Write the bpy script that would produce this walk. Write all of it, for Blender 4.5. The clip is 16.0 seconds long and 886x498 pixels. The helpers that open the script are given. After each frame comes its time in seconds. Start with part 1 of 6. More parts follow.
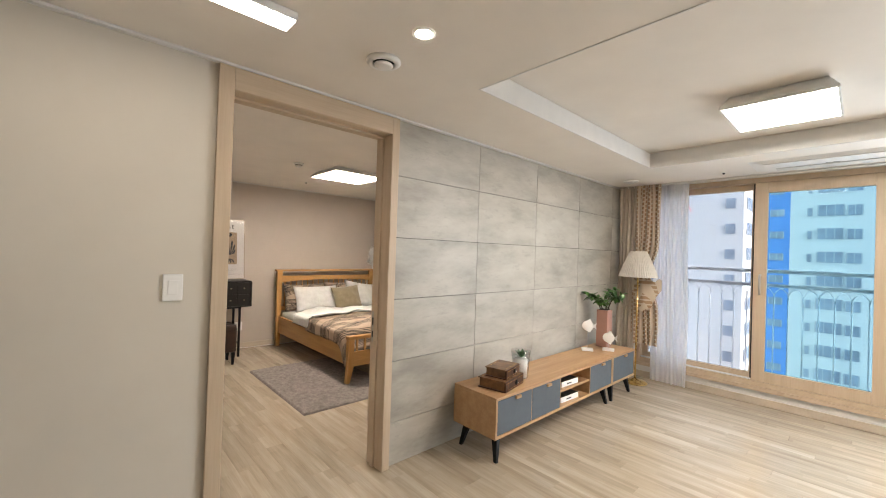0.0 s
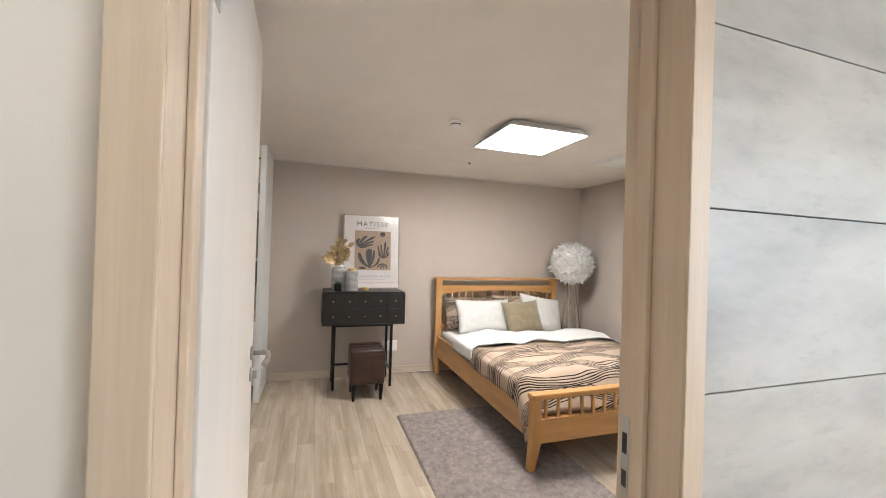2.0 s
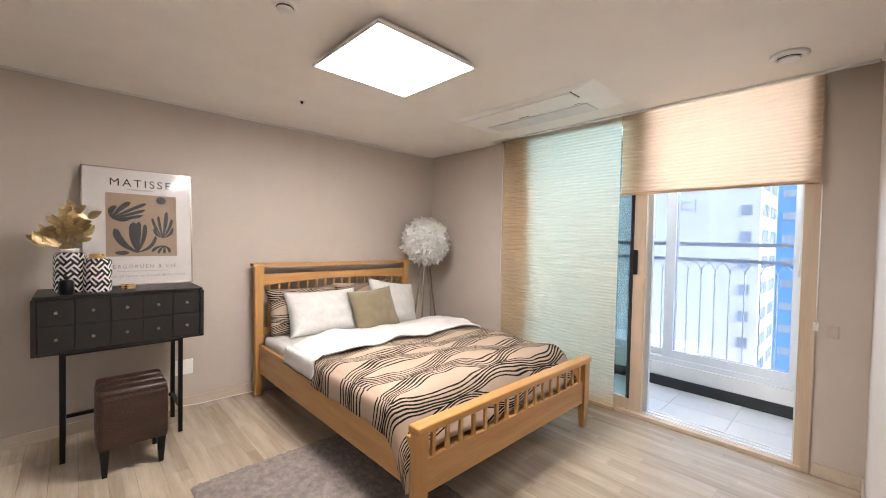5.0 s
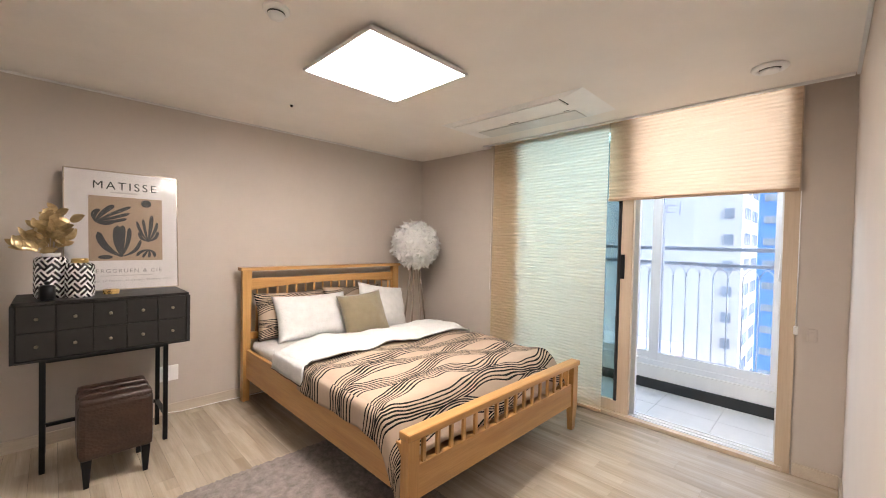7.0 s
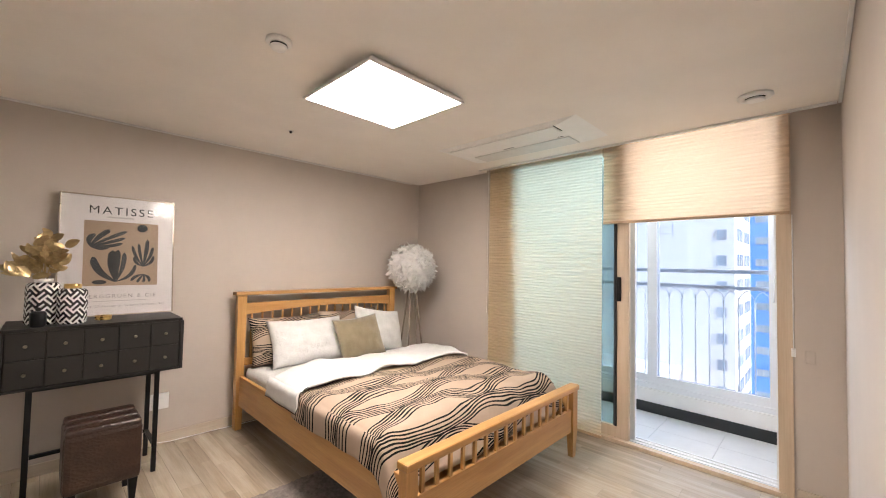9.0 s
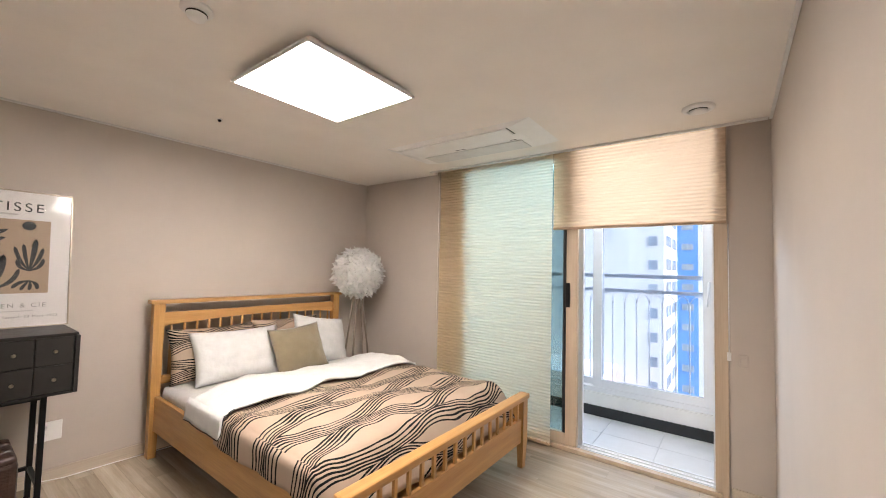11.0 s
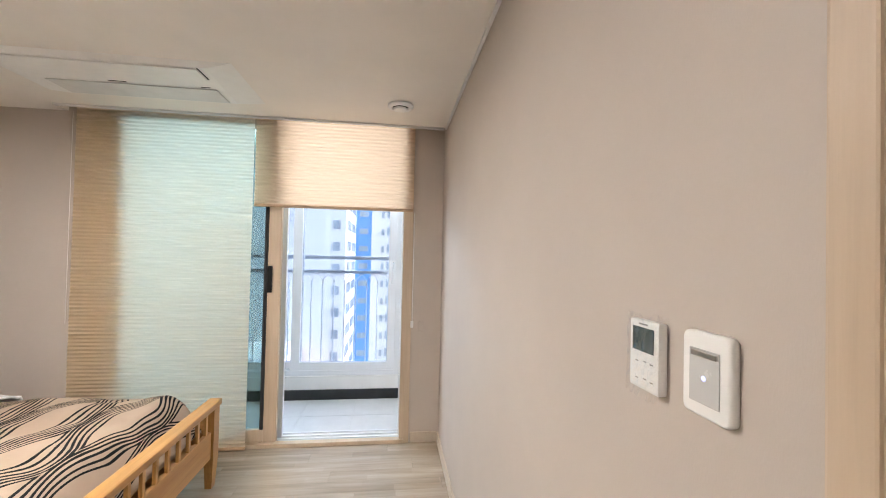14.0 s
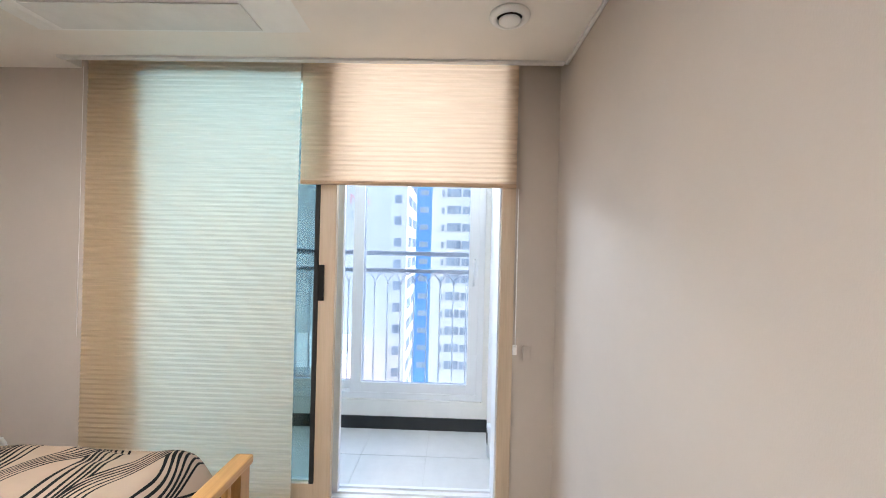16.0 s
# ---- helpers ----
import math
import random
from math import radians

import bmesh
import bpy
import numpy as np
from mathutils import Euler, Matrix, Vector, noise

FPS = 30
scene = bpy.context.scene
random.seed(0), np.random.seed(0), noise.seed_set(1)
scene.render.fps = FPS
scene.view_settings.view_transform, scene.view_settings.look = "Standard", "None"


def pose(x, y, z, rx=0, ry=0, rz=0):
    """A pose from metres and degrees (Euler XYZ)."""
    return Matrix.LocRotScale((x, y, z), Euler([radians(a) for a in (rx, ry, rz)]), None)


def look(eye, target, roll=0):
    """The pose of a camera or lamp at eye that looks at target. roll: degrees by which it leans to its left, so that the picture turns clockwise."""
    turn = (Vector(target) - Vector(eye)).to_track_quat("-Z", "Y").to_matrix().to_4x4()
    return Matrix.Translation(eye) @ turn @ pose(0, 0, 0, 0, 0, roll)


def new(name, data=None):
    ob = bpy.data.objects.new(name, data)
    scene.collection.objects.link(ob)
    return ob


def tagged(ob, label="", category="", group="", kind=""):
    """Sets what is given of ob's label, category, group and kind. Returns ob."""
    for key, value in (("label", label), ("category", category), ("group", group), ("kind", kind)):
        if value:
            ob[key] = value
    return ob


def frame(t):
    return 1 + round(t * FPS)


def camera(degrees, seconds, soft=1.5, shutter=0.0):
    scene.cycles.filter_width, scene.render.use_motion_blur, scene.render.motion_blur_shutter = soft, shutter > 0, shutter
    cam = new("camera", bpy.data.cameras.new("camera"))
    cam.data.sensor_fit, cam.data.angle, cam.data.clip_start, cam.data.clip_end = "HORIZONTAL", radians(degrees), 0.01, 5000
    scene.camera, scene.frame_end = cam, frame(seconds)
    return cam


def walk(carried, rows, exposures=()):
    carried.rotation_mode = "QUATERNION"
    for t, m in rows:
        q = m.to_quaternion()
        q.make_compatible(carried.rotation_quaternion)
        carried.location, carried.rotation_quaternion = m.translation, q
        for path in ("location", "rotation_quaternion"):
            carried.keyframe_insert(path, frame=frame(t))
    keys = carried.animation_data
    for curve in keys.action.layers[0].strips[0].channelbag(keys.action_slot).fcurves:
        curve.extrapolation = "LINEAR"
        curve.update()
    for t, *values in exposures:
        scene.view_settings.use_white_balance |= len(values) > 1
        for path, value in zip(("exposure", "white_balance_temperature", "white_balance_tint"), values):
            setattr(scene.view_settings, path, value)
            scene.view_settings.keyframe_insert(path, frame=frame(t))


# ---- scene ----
cam = camera(97.7, 16.0, 1.0)
EXPOSURE = 3.5
# seconds, stops, kelvin, tint: how the clip's camera settles its picture
BALANCE = [(0.0, -0.36, 6850, 13), (0.6, -0.05, 6750, 14), (1.5, 0.1, 6250, 12), (2.0, 0.1, 5950, 11), (2.5, 0.15, 6650, 13), (3.0, 0.25, 5750, 8), (3.3, 0.22, 5650, 8), (4.0, 0.1, 6050, 13), (5.0, 0.05, 6150, 15), (8.0, 0.05, 6450, 16), (11.0, 0.0, 6350, 15), (12.0, -0.15, 6100, 12), (13.5, -0.05, 6200, 13), (16.0, -0.03, 5900, 11)]
PATH = [
    (0, (0.013, 0.079, 1.423), (1.37, 1.549, 1.44), 1.9),
    (0.5, (0.273, 0.406, 1.429), (1.364, 2.082, 1.445), 1.9),
    (0.8, (0.383, 0.62, 1.421), (1.324, 2.386, 1.431), 2.0),
    (1, (0.445, 0.778, 1.416), (1.304, 2.584, 1.433), 1.9),
    (1.5, (0.604, 1.156, 1.409), (1.308, 3.028, 1.423), 1.8),
    (2, (0.715, 1.548, 1.396), (1.345, 3.446, 1.409), 1.8),
    (2.5, (0.828, 1.872, 1.381), (1.461, 3.769, 1.414), 1.6),
    (3, (0.927, 2.145, 1.375), (1.676, 3.999, 1.423), 1.5),
    (3.5, (0.963, 2.308, 1.374), (1.913, 4.067, 1.43), 1.4),
    (4, (0.961, 2.38, 1.363), (2.12, 4.009, 1.413), 1.3),
    (4.5, (0.972, 2.406, 1.348), (2.283, 3.917, 1.36), 1.3),
    (5, (0.978, 2.418, 1.331), (2.357, 3.865, 1.28), 1.2),
    (5.2, (0.977, 2.421, 1.325), (2.37, 3.854, 1.249), 1.3),
    (7.5, (0.961, 2.419, 1.354), (2.387, 3.822, 1.343), 1.2),
    (8, (0.955, 2.422, 1.351), (2.382, 3.823, 1.385), 1.1),
    (8.5, (0.952, 2.417, 1.356), (2.381, 3.815, 1.422), 1.1),
    (10.8, (1.026, 2.505, 1.373), (2.585, 3.764, 1.465), 1.5),
    (11, (1.07, 2.515, 1.379), (2.668, 3.711, 1.473), 1.4),
    (11.5, (1.16, 2.575, 1.386), (2.949, 3.489, 1.47), 1.3),
    (12, (1.184, 2.619, 1.391), (3.119, 3.118, 1.467), 1.4),
    (12.5, (1.198, 2.637, 1.386), (3.195, 2.728, 1.452), 1.4),
    (13, (1.207, 2.643, 1.381), (3.199, 2.479, 1.436), 1.4),
    (13.5, (1.205, 2.655, 1.382), (3.186, 2.387, 1.431), 1.4),
    (14, (1.211, 2.68, 1.38), (3.194, 2.428, 1.415), 1.3),
    (14.5, (1.301, 2.692, 1.372), (3.296, 2.555, 1.405), 1.4),
    (15, (1.509, 2.717, 1.384), (3.508, 2.689, 1.41), 1.4),
    (15.5, (1.785, 2.785, 1.379), (3.785, 2.817, 1.4), 1.4),
    (16, (2.077, 2.863, 1.372), (4.076, 2.911, 1.378), 1.4),
]
walk(cam, [(t, look(eye, target, roll)) for t, eye, target, roll in PATH], [(t, EXPOSURE + e, k, tint) for t, e, k, tint in BALANCE])

# ---- world, sun, large lights ----
world = bpy.data.worlds.new("sky")
scene.world = world
world.use_nodes = True
wn = world.node_tree
sky = wn.nodes.new("ShaderNodeTexSky")
sky.sky_type, sky.sun_disc = "NISHITA", False
sky.sun_elevation, sky.sun_rotation = radians(33), radians(187)
sky.air_density, sky.dust_density = 1.2, 3.0
wn.links.new(sky.outputs[0], wn.nodes["Background"].inputs[0])
wn.nodes["Background"].inputs[1].default_value = 0.094
sun = new("sun", bpy.data.lights.new("sun", "SUN"))
sun.data.energy, sun.data.angle, sun.data.color = 0.75, radians(12), (1.0, 0.97, 0.93)
sun.matrix_world = look((0, 0, 50), (9, 76, 0))

LAMP_BED, LAMP_LIVING, LAMP_LINE, LAMP_SMALL, LAMP_SIDE = 5.4, 4.5, 1.5, 30.0, 48.0


def sky_panel(name, watts, x, y0, y1, z0, z1):
    """Added area lamp in a window's opening, standing in for daylight into the room."""
    l = new(name, bpy.data.lights.new(name, "AREA"))
    l.data.shape, l.data.size, l.data.size_y = "RECTANGLE", y1 - y0, z1 - z0
    l.data.energy, l.data.color = watts, (0.80, 0.91, 1.0)
    l.matrix_world = look((x, (y0 + y1) / 2, (z0 + z1) / 2), (x - 1, (y0 + y1) / 2, (z0 + z1) / 2))
    return l


sky_panel("daylight_balcony", 3.4, 5.13, 2.72, 4.2, 1.95, 2.25)
sky_panel("daylight_balcony_far", 3.7, 5.13, 4.25, 5.5, 0.3, 2.2)
sky_panel("daylight_living", 11.0, 4.99, -2.3, -0.3, 0.3, 2.2)


# ---- materials ----
def nodes_of(name):
    m = bpy.data.materials.new(name)
    m.use_nodes = True
    t = m.node_tree
    return m, t, t.nodes["Principled BSDF"]


def coords(t, kind="Object", scale=(1, 1, 1)):
    tc = t.nodes.new("ShaderNodeTexCoord")
    mp = t.nodes.new("ShaderNodeMapping")
    mp.inputs["Scale"].default_value = scale
    t.links.new(tc.outputs[kind], mp.inputs[0])
    return mp.outputs[0]


def noise_of(t, vec, scale, detail=4, rough=0.6):
    n = t.nodes.new("ShaderNodeTexNoise")
    n.inputs["Scale"].default_value, n.inputs["Detail"].default_value, n.inputs["Roughness"].default_value = scale, detail, rough
    t.links.new(vec, n.inputs["Vector"])
    return n.outputs[0]


def ramp(t, fac, stops):
    r = t.nodes.new("ShaderNodeValToRGB")
    e = r.color_ramp.elements
    while len(e) < len(stops):
        e.new(0.5)
    for el, (p, c) in zip(e, stops):
        el.position, el.color = p, (*c, 1)
    t.links.new(fac, r.inputs[0])
    return r.outputs[0]


def mix(t, a, b, fac, mode="MIX"):
    n = t.nodes.new("ShaderNodeMix")
    n.data_type, n.blend_type = "RGBA", mode
    for sock, v in ((n.inputs[0], fac), (n.inputs[6], a), (n.inputs[7], b)):
        if isinstance(v, (int, float)):
            sock.default_value = v
        elif isinstance(v, tuple):
            sock.default_value = (*v, 1)
        else:
            t.links.new(v, sock)
    return n.outputs[2]


def bump(t, b, height, strength, dist=0.002):
    n = t.nodes.new("ShaderNodeBump")
    n.inputs["Strength"].default_value, n.inputs["Distance"].default_value = strength, dist
    t.links.new(height, n.inputs["Height"])
    t.links.new(n.outputs[0], b.inputs["Normal"])


def math_of(t, op, a, b=None):
    n = t.nodes.new("ShaderNodeMath")
    n.operation = op
    for sock, v in zip(n.inputs, (a, b)):
        if isinstance(v, (int, float)):
            sock.default_value = v
        elif v is not None:
            t.links.new(v, sock)
    return n.outputs[0]


def plain(name, color, rough=0.5, metal=0.0, vary=0.06, scale=9.0, grain=0.15, grain_scale=260.0, kind="Object"):
    """Paint, plastic, metal or stone: a base colour with soft cloudy variation and fine relief."""
    m, t, b = nodes_of(name)
    v = coords(t, kind)
    lo, hi = tuple(c * (1 - vary) for c in color), tuple(min(1, c * (1 + vary)) for c in color)
    t.links.new(ramp(t, noise_of(t, v, scale), [(0.3, lo), (0.7, hi)]), b.inputs["Base Color"])
    b.inputs["Metallic"].default_value = metal
    r = math_of(t, "MULTIPLY_ADD", noise_of(t, v, scale * 3), min(0.18, rough))
    r.node.inputs[2].default_value = rough - min(0.09, rough / 2)
    t.links.new(r, b.inputs["Roughness"])
    if grain:
        bump(t, b, noise_of(t, v, grain_scale, 3), grain, 0.001)
    return m


def wood(name, dark, light, along, rough=0.42, ring=9.0, random_tone=0.0, grain=0.12, fine=0.35, staves=0.0):
    """Wood with grain along one axis of the object (0, 1, 2)."""
    m, t, b = nodes_of(name)
    s = [ring] * 3
    s[along] = ring * 0.07
    v = coords(t, "Object", tuple(s))
    if random_tone:
        info = t.nodes.new("ShaderNodeObjectInfo")
        add = t.nodes.new("ShaderNodeVectorMath")
        add.operation = "ADD"
        sc = math_of(t, "MULTIPLY", info.outputs["Random"], 57.0)
        t.links.new(v, add.inputs[0])
        t.links.new(sc, add.inputs[1])
        v = add.outputs[0]
    n1 = noise_of(t, v, 1.6, 6, 0.65)
    s2 = [150.0] * 3
    s2[along] = 5.0
    n2 = noise_of(t, coords(t, "Object", tuple(s2)), 1.0, 3)
    col = ramp(t, n1, [(0.32, dark), (0.68, light)])
    col = mix(t, col, tuple(c * 0.72 for c in dark), math_of(t, "MULTIPLY", ramp(t, n2, [(0.45, (0, 0, 0)), (0.75, (1, 1, 1))]), fine))
    if random_tone:
        f = math_of(t, "MULTIPLY_ADD", info.outputs["Random"], 2 * random_tone)
        f.node.inputs[2].default_value = 1 - random_tone
        col = mix(t, col, f, 1.0, "MULTIPLY")
    if staves:
        # short printed staves, side by side in each board, in slightly different tones
        sx = t.nodes.new("ShaderNodeSeparateXYZ")
        t.links.new(t.nodes.new("ShaderNodeTexCoord").outputs["Object"], sx.inputs[0])
        cx = t.nodes.new("ShaderNodeCombineXYZ")
        t.links.new(math_of(t, "ADD", sx.outputs[1], math_of(t, "MULTIPLY", info.outputs["Random"], 7.3)), cx.inputs[0])
        t.links.new(math_of(t, "ADD", sx.outputs[0], math_of(t, "MULTIPLY", math_of(t, "ROUND", math_of(t, "MULTIPLY", info.outputs["Random"], 40.0)), 0.115)), cx.inputs[1])
        st_ = t.nodes.new("ShaderNodeTexBrick")
        st_.offset = 0.41
        lo_, hi_ = 1 - staves, 1 + staves * 0.5
        for k, v_ in (("Color1", (lo_, lo_, lo_ * 0.985, 1)), ("Color2", (hi_, hi_, hi_, 1)), ("Mortar", (0.97, 0.97, 0.97, 1)), ("Scale", 1.0), ("Mortar Size", 0.0007), ("Mortar Smooth", 1.0), ("Brick Width", 0.47), ("Row Height", 0.0575)):
            st_.inputs[k].default_value = v_
        t.links.new(cx.outputs[0], st_.inputs["Vector"])
        col = mix(t, col, st_.outputs["Color"], 1.0, "MULTIPLY")
    t.links.new(col, b.inputs["Base Color"])
    b.inputs["Roughness"].default_value = rough
    bump(t, b, n2, grain, 0.001)
    return m


def cloth(name, color, rough=0.9, weave=900.0, fold=0.25, sheen=0.05):
    m, t, b = nodes_of(name)
    v = coords(t)
    t.links.new(ramp(t, noise_of(t, v, 14), [(0.3, tuple(c * 0.93 for c in color)), (0.7, tuple(min(1, c * 1.05) for c in color))]), b.inputs["Base Color"])
    b.inputs["Roughness"].default_value = rough
    b.inputs["Sheen Weight"].default_value = sheen
    h = math_of(t, "ADD", noise_of(t, v, 26, 4), math_of(t, "MULTIPLY", noise_of(t, v, weave, 2), 0.12))
    bump(t, b, h, fold, 0.01)
    return m


def glow(name, color, strength):
    m, t, b = nodes_of(name)
    b.inputs["Base Color"].default_value = (*color, 1)
    b.inputs["Emission Color"].default_value = (*color, 1)
    b.inputs["Emission Strength"].default_value = strength
    return m


def glass_pane(name, tint, gloss=0.08):
    m = bpy.data.materials.new(name)
    m.use_nodes = True
    t = m.node_tree
    t.nodes.clear()
    out = t.nodes.new("ShaderNodeOutputMaterial")
    tr = t.nodes.new("ShaderNodeBsdfTransparent")
    tr.inputs[0].default_value = (*tint, 1)
    gl = t.nodes.new("ShaderNodeBsdfGlossy")
    gl.inputs["Roughness"].default_value = 0.01
    lw_ = t.nodes.new("ShaderNodeLayerWeight")
    lw_.inputs[0].default_value = 0.5
    fac = math_of(t, "MULTIPLY_ADD", math_of(t, "POWER", lw_.outputs["Facing"], 4.0), 0.45)
    fac.node.inputs[2].default_value = gloss * 0.4
    mx = t.nodes.new("ShaderNodeMixShader")
    t.links.new(fac, mx.inputs[0])
    t.links.new(tr.outputs[0], mx.inputs[1])
    t.links.new(gl.outputs[0], mx.inputs[2])
    t.links.new(mx.outputs[0], out.inputs[0])
    return m


def translucent(name, color, through_color, share, clear=0.0):
    m = bpy.data.materials.new(name)
    m.use_nodes = True
    t = m.node_tree
    t.nodes.clear()
    out = t.nodes.new("ShaderNodeOutputMaterial")
    d, tl, mx = t.nodes.new("ShaderNodeBsdfDiffuse"), t.nodes.new("ShaderNodeBsdfTranslucent"), t.nodes.new("ShaderNodeMixShader")
    v = coords(t, "Object", (1, 1.2, 30))
    n = noise_of(t, v, 2.0, 5)
    t.links.new(ramp(t, n, [(0.3, tuple(c * 0.96 for c in color)), (0.7, color)]), d.inputs[0])
    t.links.new(ramp(t, n, [(0.3, tuple(c * 0.95 for c in through_color)), (0.7, through_color)]), tl.inputs[0])
    mx.inputs[0].default_value = share
    t.links.new(d.outputs[0], mx.inputs[1])
    t.links.new(tl.outputs[0], mx.inputs[2])
    last = mx.outputs[0]
    if clear:
        tr, m2 = t.nodes.new("ShaderNodeBsdfTransparent"), t.nodes.new("ShaderNodeMixShader")
        m2.inputs[0].default_value = clear
        t.links.new(last, m2.inputs[1])
        t.links.new(tr.outputs[0], m2.inputs[2])
        last = m2.outputs[0]
    t.links.new(last, out.inputs[0])
    return m


def pleated_fabric(name, color, through_color, share):
    """Slubbed blind fabric: long thin threads, lighter and darker, run along each pleat and let light through unevenly."""
    m = bpy.data.materials.new(name)
    m.use_nodes = True
    t = m.node_tree
    t.nodes.clear()
    out = t.nodes.new("ShaderNodeOutputMaterial")
    d, tl, mx = t.nodes.new("ShaderNodeBsdfDiffuse"), t.nodes.new("ShaderNodeBsdfTranslucent"), t.nodes.new("ShaderNodeMixShader")
    n = noise_of(t, coords(t, "Object", (1, 4.5, 150)), 1.0, 3, 0.55)
    t.links.new(ramp(t, n, [(0.35, tuple(c * 0.94 for c in color)), (0.65, color)]), d.inputs[0])
    t.links.new(ramp(t, n, [(0.3, tuple(c * 0.88 for c in through_color)), (0.58, tuple(c * 0.95 for c in through_color)), (0.72, tuple(min(1, c * 1.08) for c in through_color))]), tl.inputs[0])
    mx.inputs[0].default_value = share
    t.links.new(d.outputs[0], mx.inputs[1])
    t.links.new(tl.outputs[0], mx.inputs[2])
    t.links.new(mx.outputs[0], out.inputs[0])
    return m


def wallpaper(name, color):
    m, t, b = nodes_of(name)
    v = coords(t)
    t.links.new(ramp(t, noise_of(t, v, 2.2, 5), [(0.3, tuple(c * 0.96 for c in color)), (0.7, tuple(c * 1.03 for c in color))]), b.inputs["Base Color"])
    b.inputs["Roughness"].default_value = 0.62
    b.inputs["Specular IOR Level"].default_value = 0.35
    fine = noise_of(t, coords(t, "Object", (1, 1, 0.35)), 420, 3)
    bump(t, b, math_of(t, "ADD", fine, noise_of(t, v, 60, 3)), 0.18, 0.0012)
    return m


def marble_tile(name):
    m, t, b = nodes_of(name)
    info = t.nodes.new("ShaderNodeObjectInfo")
    add = t.nodes.new("ShaderNodeVectorMath")
    add.operation = "ADD"
    t.links.new(coords(t, "Object", (1, 1, 1)), add.inputs[0])
    t.links.new(math_of(t, "MULTIPLY", info.outputs["Random"], 40.0), add.inputs[1])
    v = add.outputs[0]
    rot = t.nodes.new("ShaderNodeMapping")
    rot.inputs["Rotation"].default_value = (0, radians(38), 0)
    rot.inputs["Scale"].default_value = (0.8, 1, 2.2)
    t.links.new(v, rot.inputs[0])
    cloud = noise_of(t, rot.outputs[0], 1.9, 8, 0.6)
    fine = noise_of(t, rot.outputs[0], 11, 8, 0.75)
    col = ramp(t, cloud, [(0.32, (0.30, 0.28, 0.244)), (0.5, (0.43, 0.405, 0.358)), (0.68, (0.52, 0.495, 0.445))])
    col = mix(t, col, (0.24, 0.225, 0.205), math_of(t, "MULTIPLY", ramp(t, fine, [(0.54, (0, 0, 0)), (0.72, (1, 1, 1))]), 0.42))
    t.links.new(col, b.inputs["Base Color"])
    b.inputs["Roughness"].default_value = 0.4
    bump(t, b, fine, 0.05, 0.002)
    return m


def wavy_fabric(name, ground, ink):
    """Duvet print: bundles of dark lines that swing apart and together, crossing the bed; the cloth's own UV in metres."""
    m, t, b = nodes_of(name)
    uv = t.nodes.new("ShaderNodeTexCoord").outputs["UV"]
    sep = t.nodes.new("ShaderNodeSeparateXYZ")
    t.links.new(uv, sep.inputs[0])
    wob = noise_of(t, uv, 1.7, 1)
    x = math_of(t, "ADD", sep.outputs[0], math_of(t, "MULTIPLY", wob, 0.46))
    y = math_of(t, "ADD", sep.outputs[1], math_of(t, "MULTIPLY", noise_of(t, uv, 1.9, 1), 0.17))
    P, A, K = 0.168, 0.061, 2 * math.pi / 0.84
    s = math_of(t, "SINE", math_of(t, "MULTIPLY", x, K))
    width = math_of(t, "MULTIPLY_ADD", noise_of(t, uv, 9.0, 2), 0.0062)
    width.node.inputs[2].default_value = 0.0024
    total = None
    for par in (0, 1):
        amp = A if par == 0 else -A
        u = math_of(t, "SUBTRACT", y, math_of(t, "MULTIPLY", s, amp))
        u = math_of(t, "DIVIDE", math_of(t, "ADD", u, par * P), 2 * P)
        w = math_of(t, "MULTIPLY", math_of(t, "SUBTRACT", math_of(t, "FRACT", u), 0.5), 2 * P)
        # lines spread towards the wide gap and crowd towards the narrow one
        gap = math_of(t, "SUBTRACT", P, math_of(t, "MULTIPLY", math_of(t, "MULTIPLY", s, 2 * amp), math_of(t, "SIGN", w)))
        c = math_of(t, "MULTIPLY_ADD", gap, 0.058)
        c.node.inputs[2].default_value = 0.0125
        n = math_of(t, "DIVIDE", math_of(t, "ABSOLUTE", w), c)
        q = math_of(t, "ABSOLUTE", math_of(t, "SUBTRACT", math_of(t, "FRACT", n), 0.5))
        both = math_of(t, "MULTIPLY", math_of(t, "LESS_THAN", math_of(t, "MULTIPLY", q, c), width), math_of(t, "LESS_THAN", n, 3.0))
        # each bundle keeps to its own half of the gap, so that lines end where two bundles meet
        both = math_of(t, "MULTIPLY", both, math_of(t, "LESS_THAN", math_of(t, "ABSOLUTE", w), math_of(t, "MULTIPLY", gap, 0.51)))
        total = both if total is None else math_of(t, "MAXIMUM", total, both)
    v = coords(t)
    g = ramp(t, noise_of(t, v, 9), [(0.3, tuple(c * 0.94 for c in ground)), (0.7, ground)])
    t.links.new(mix(t, g, ink, total), b.inputs["Base Color"])
    b.inputs["Roughness"].default_value = 0.85
    b.inputs["Specular IOR Level"].default_value = 0.12
    bump(t, b, math_of(t, "ADD", noise_of(t, v, 18, 4), math_of(t, "MULTIPLY", noise_of(t, v, 900, 2), 0.1)), 0.3, 0.012)
    return m


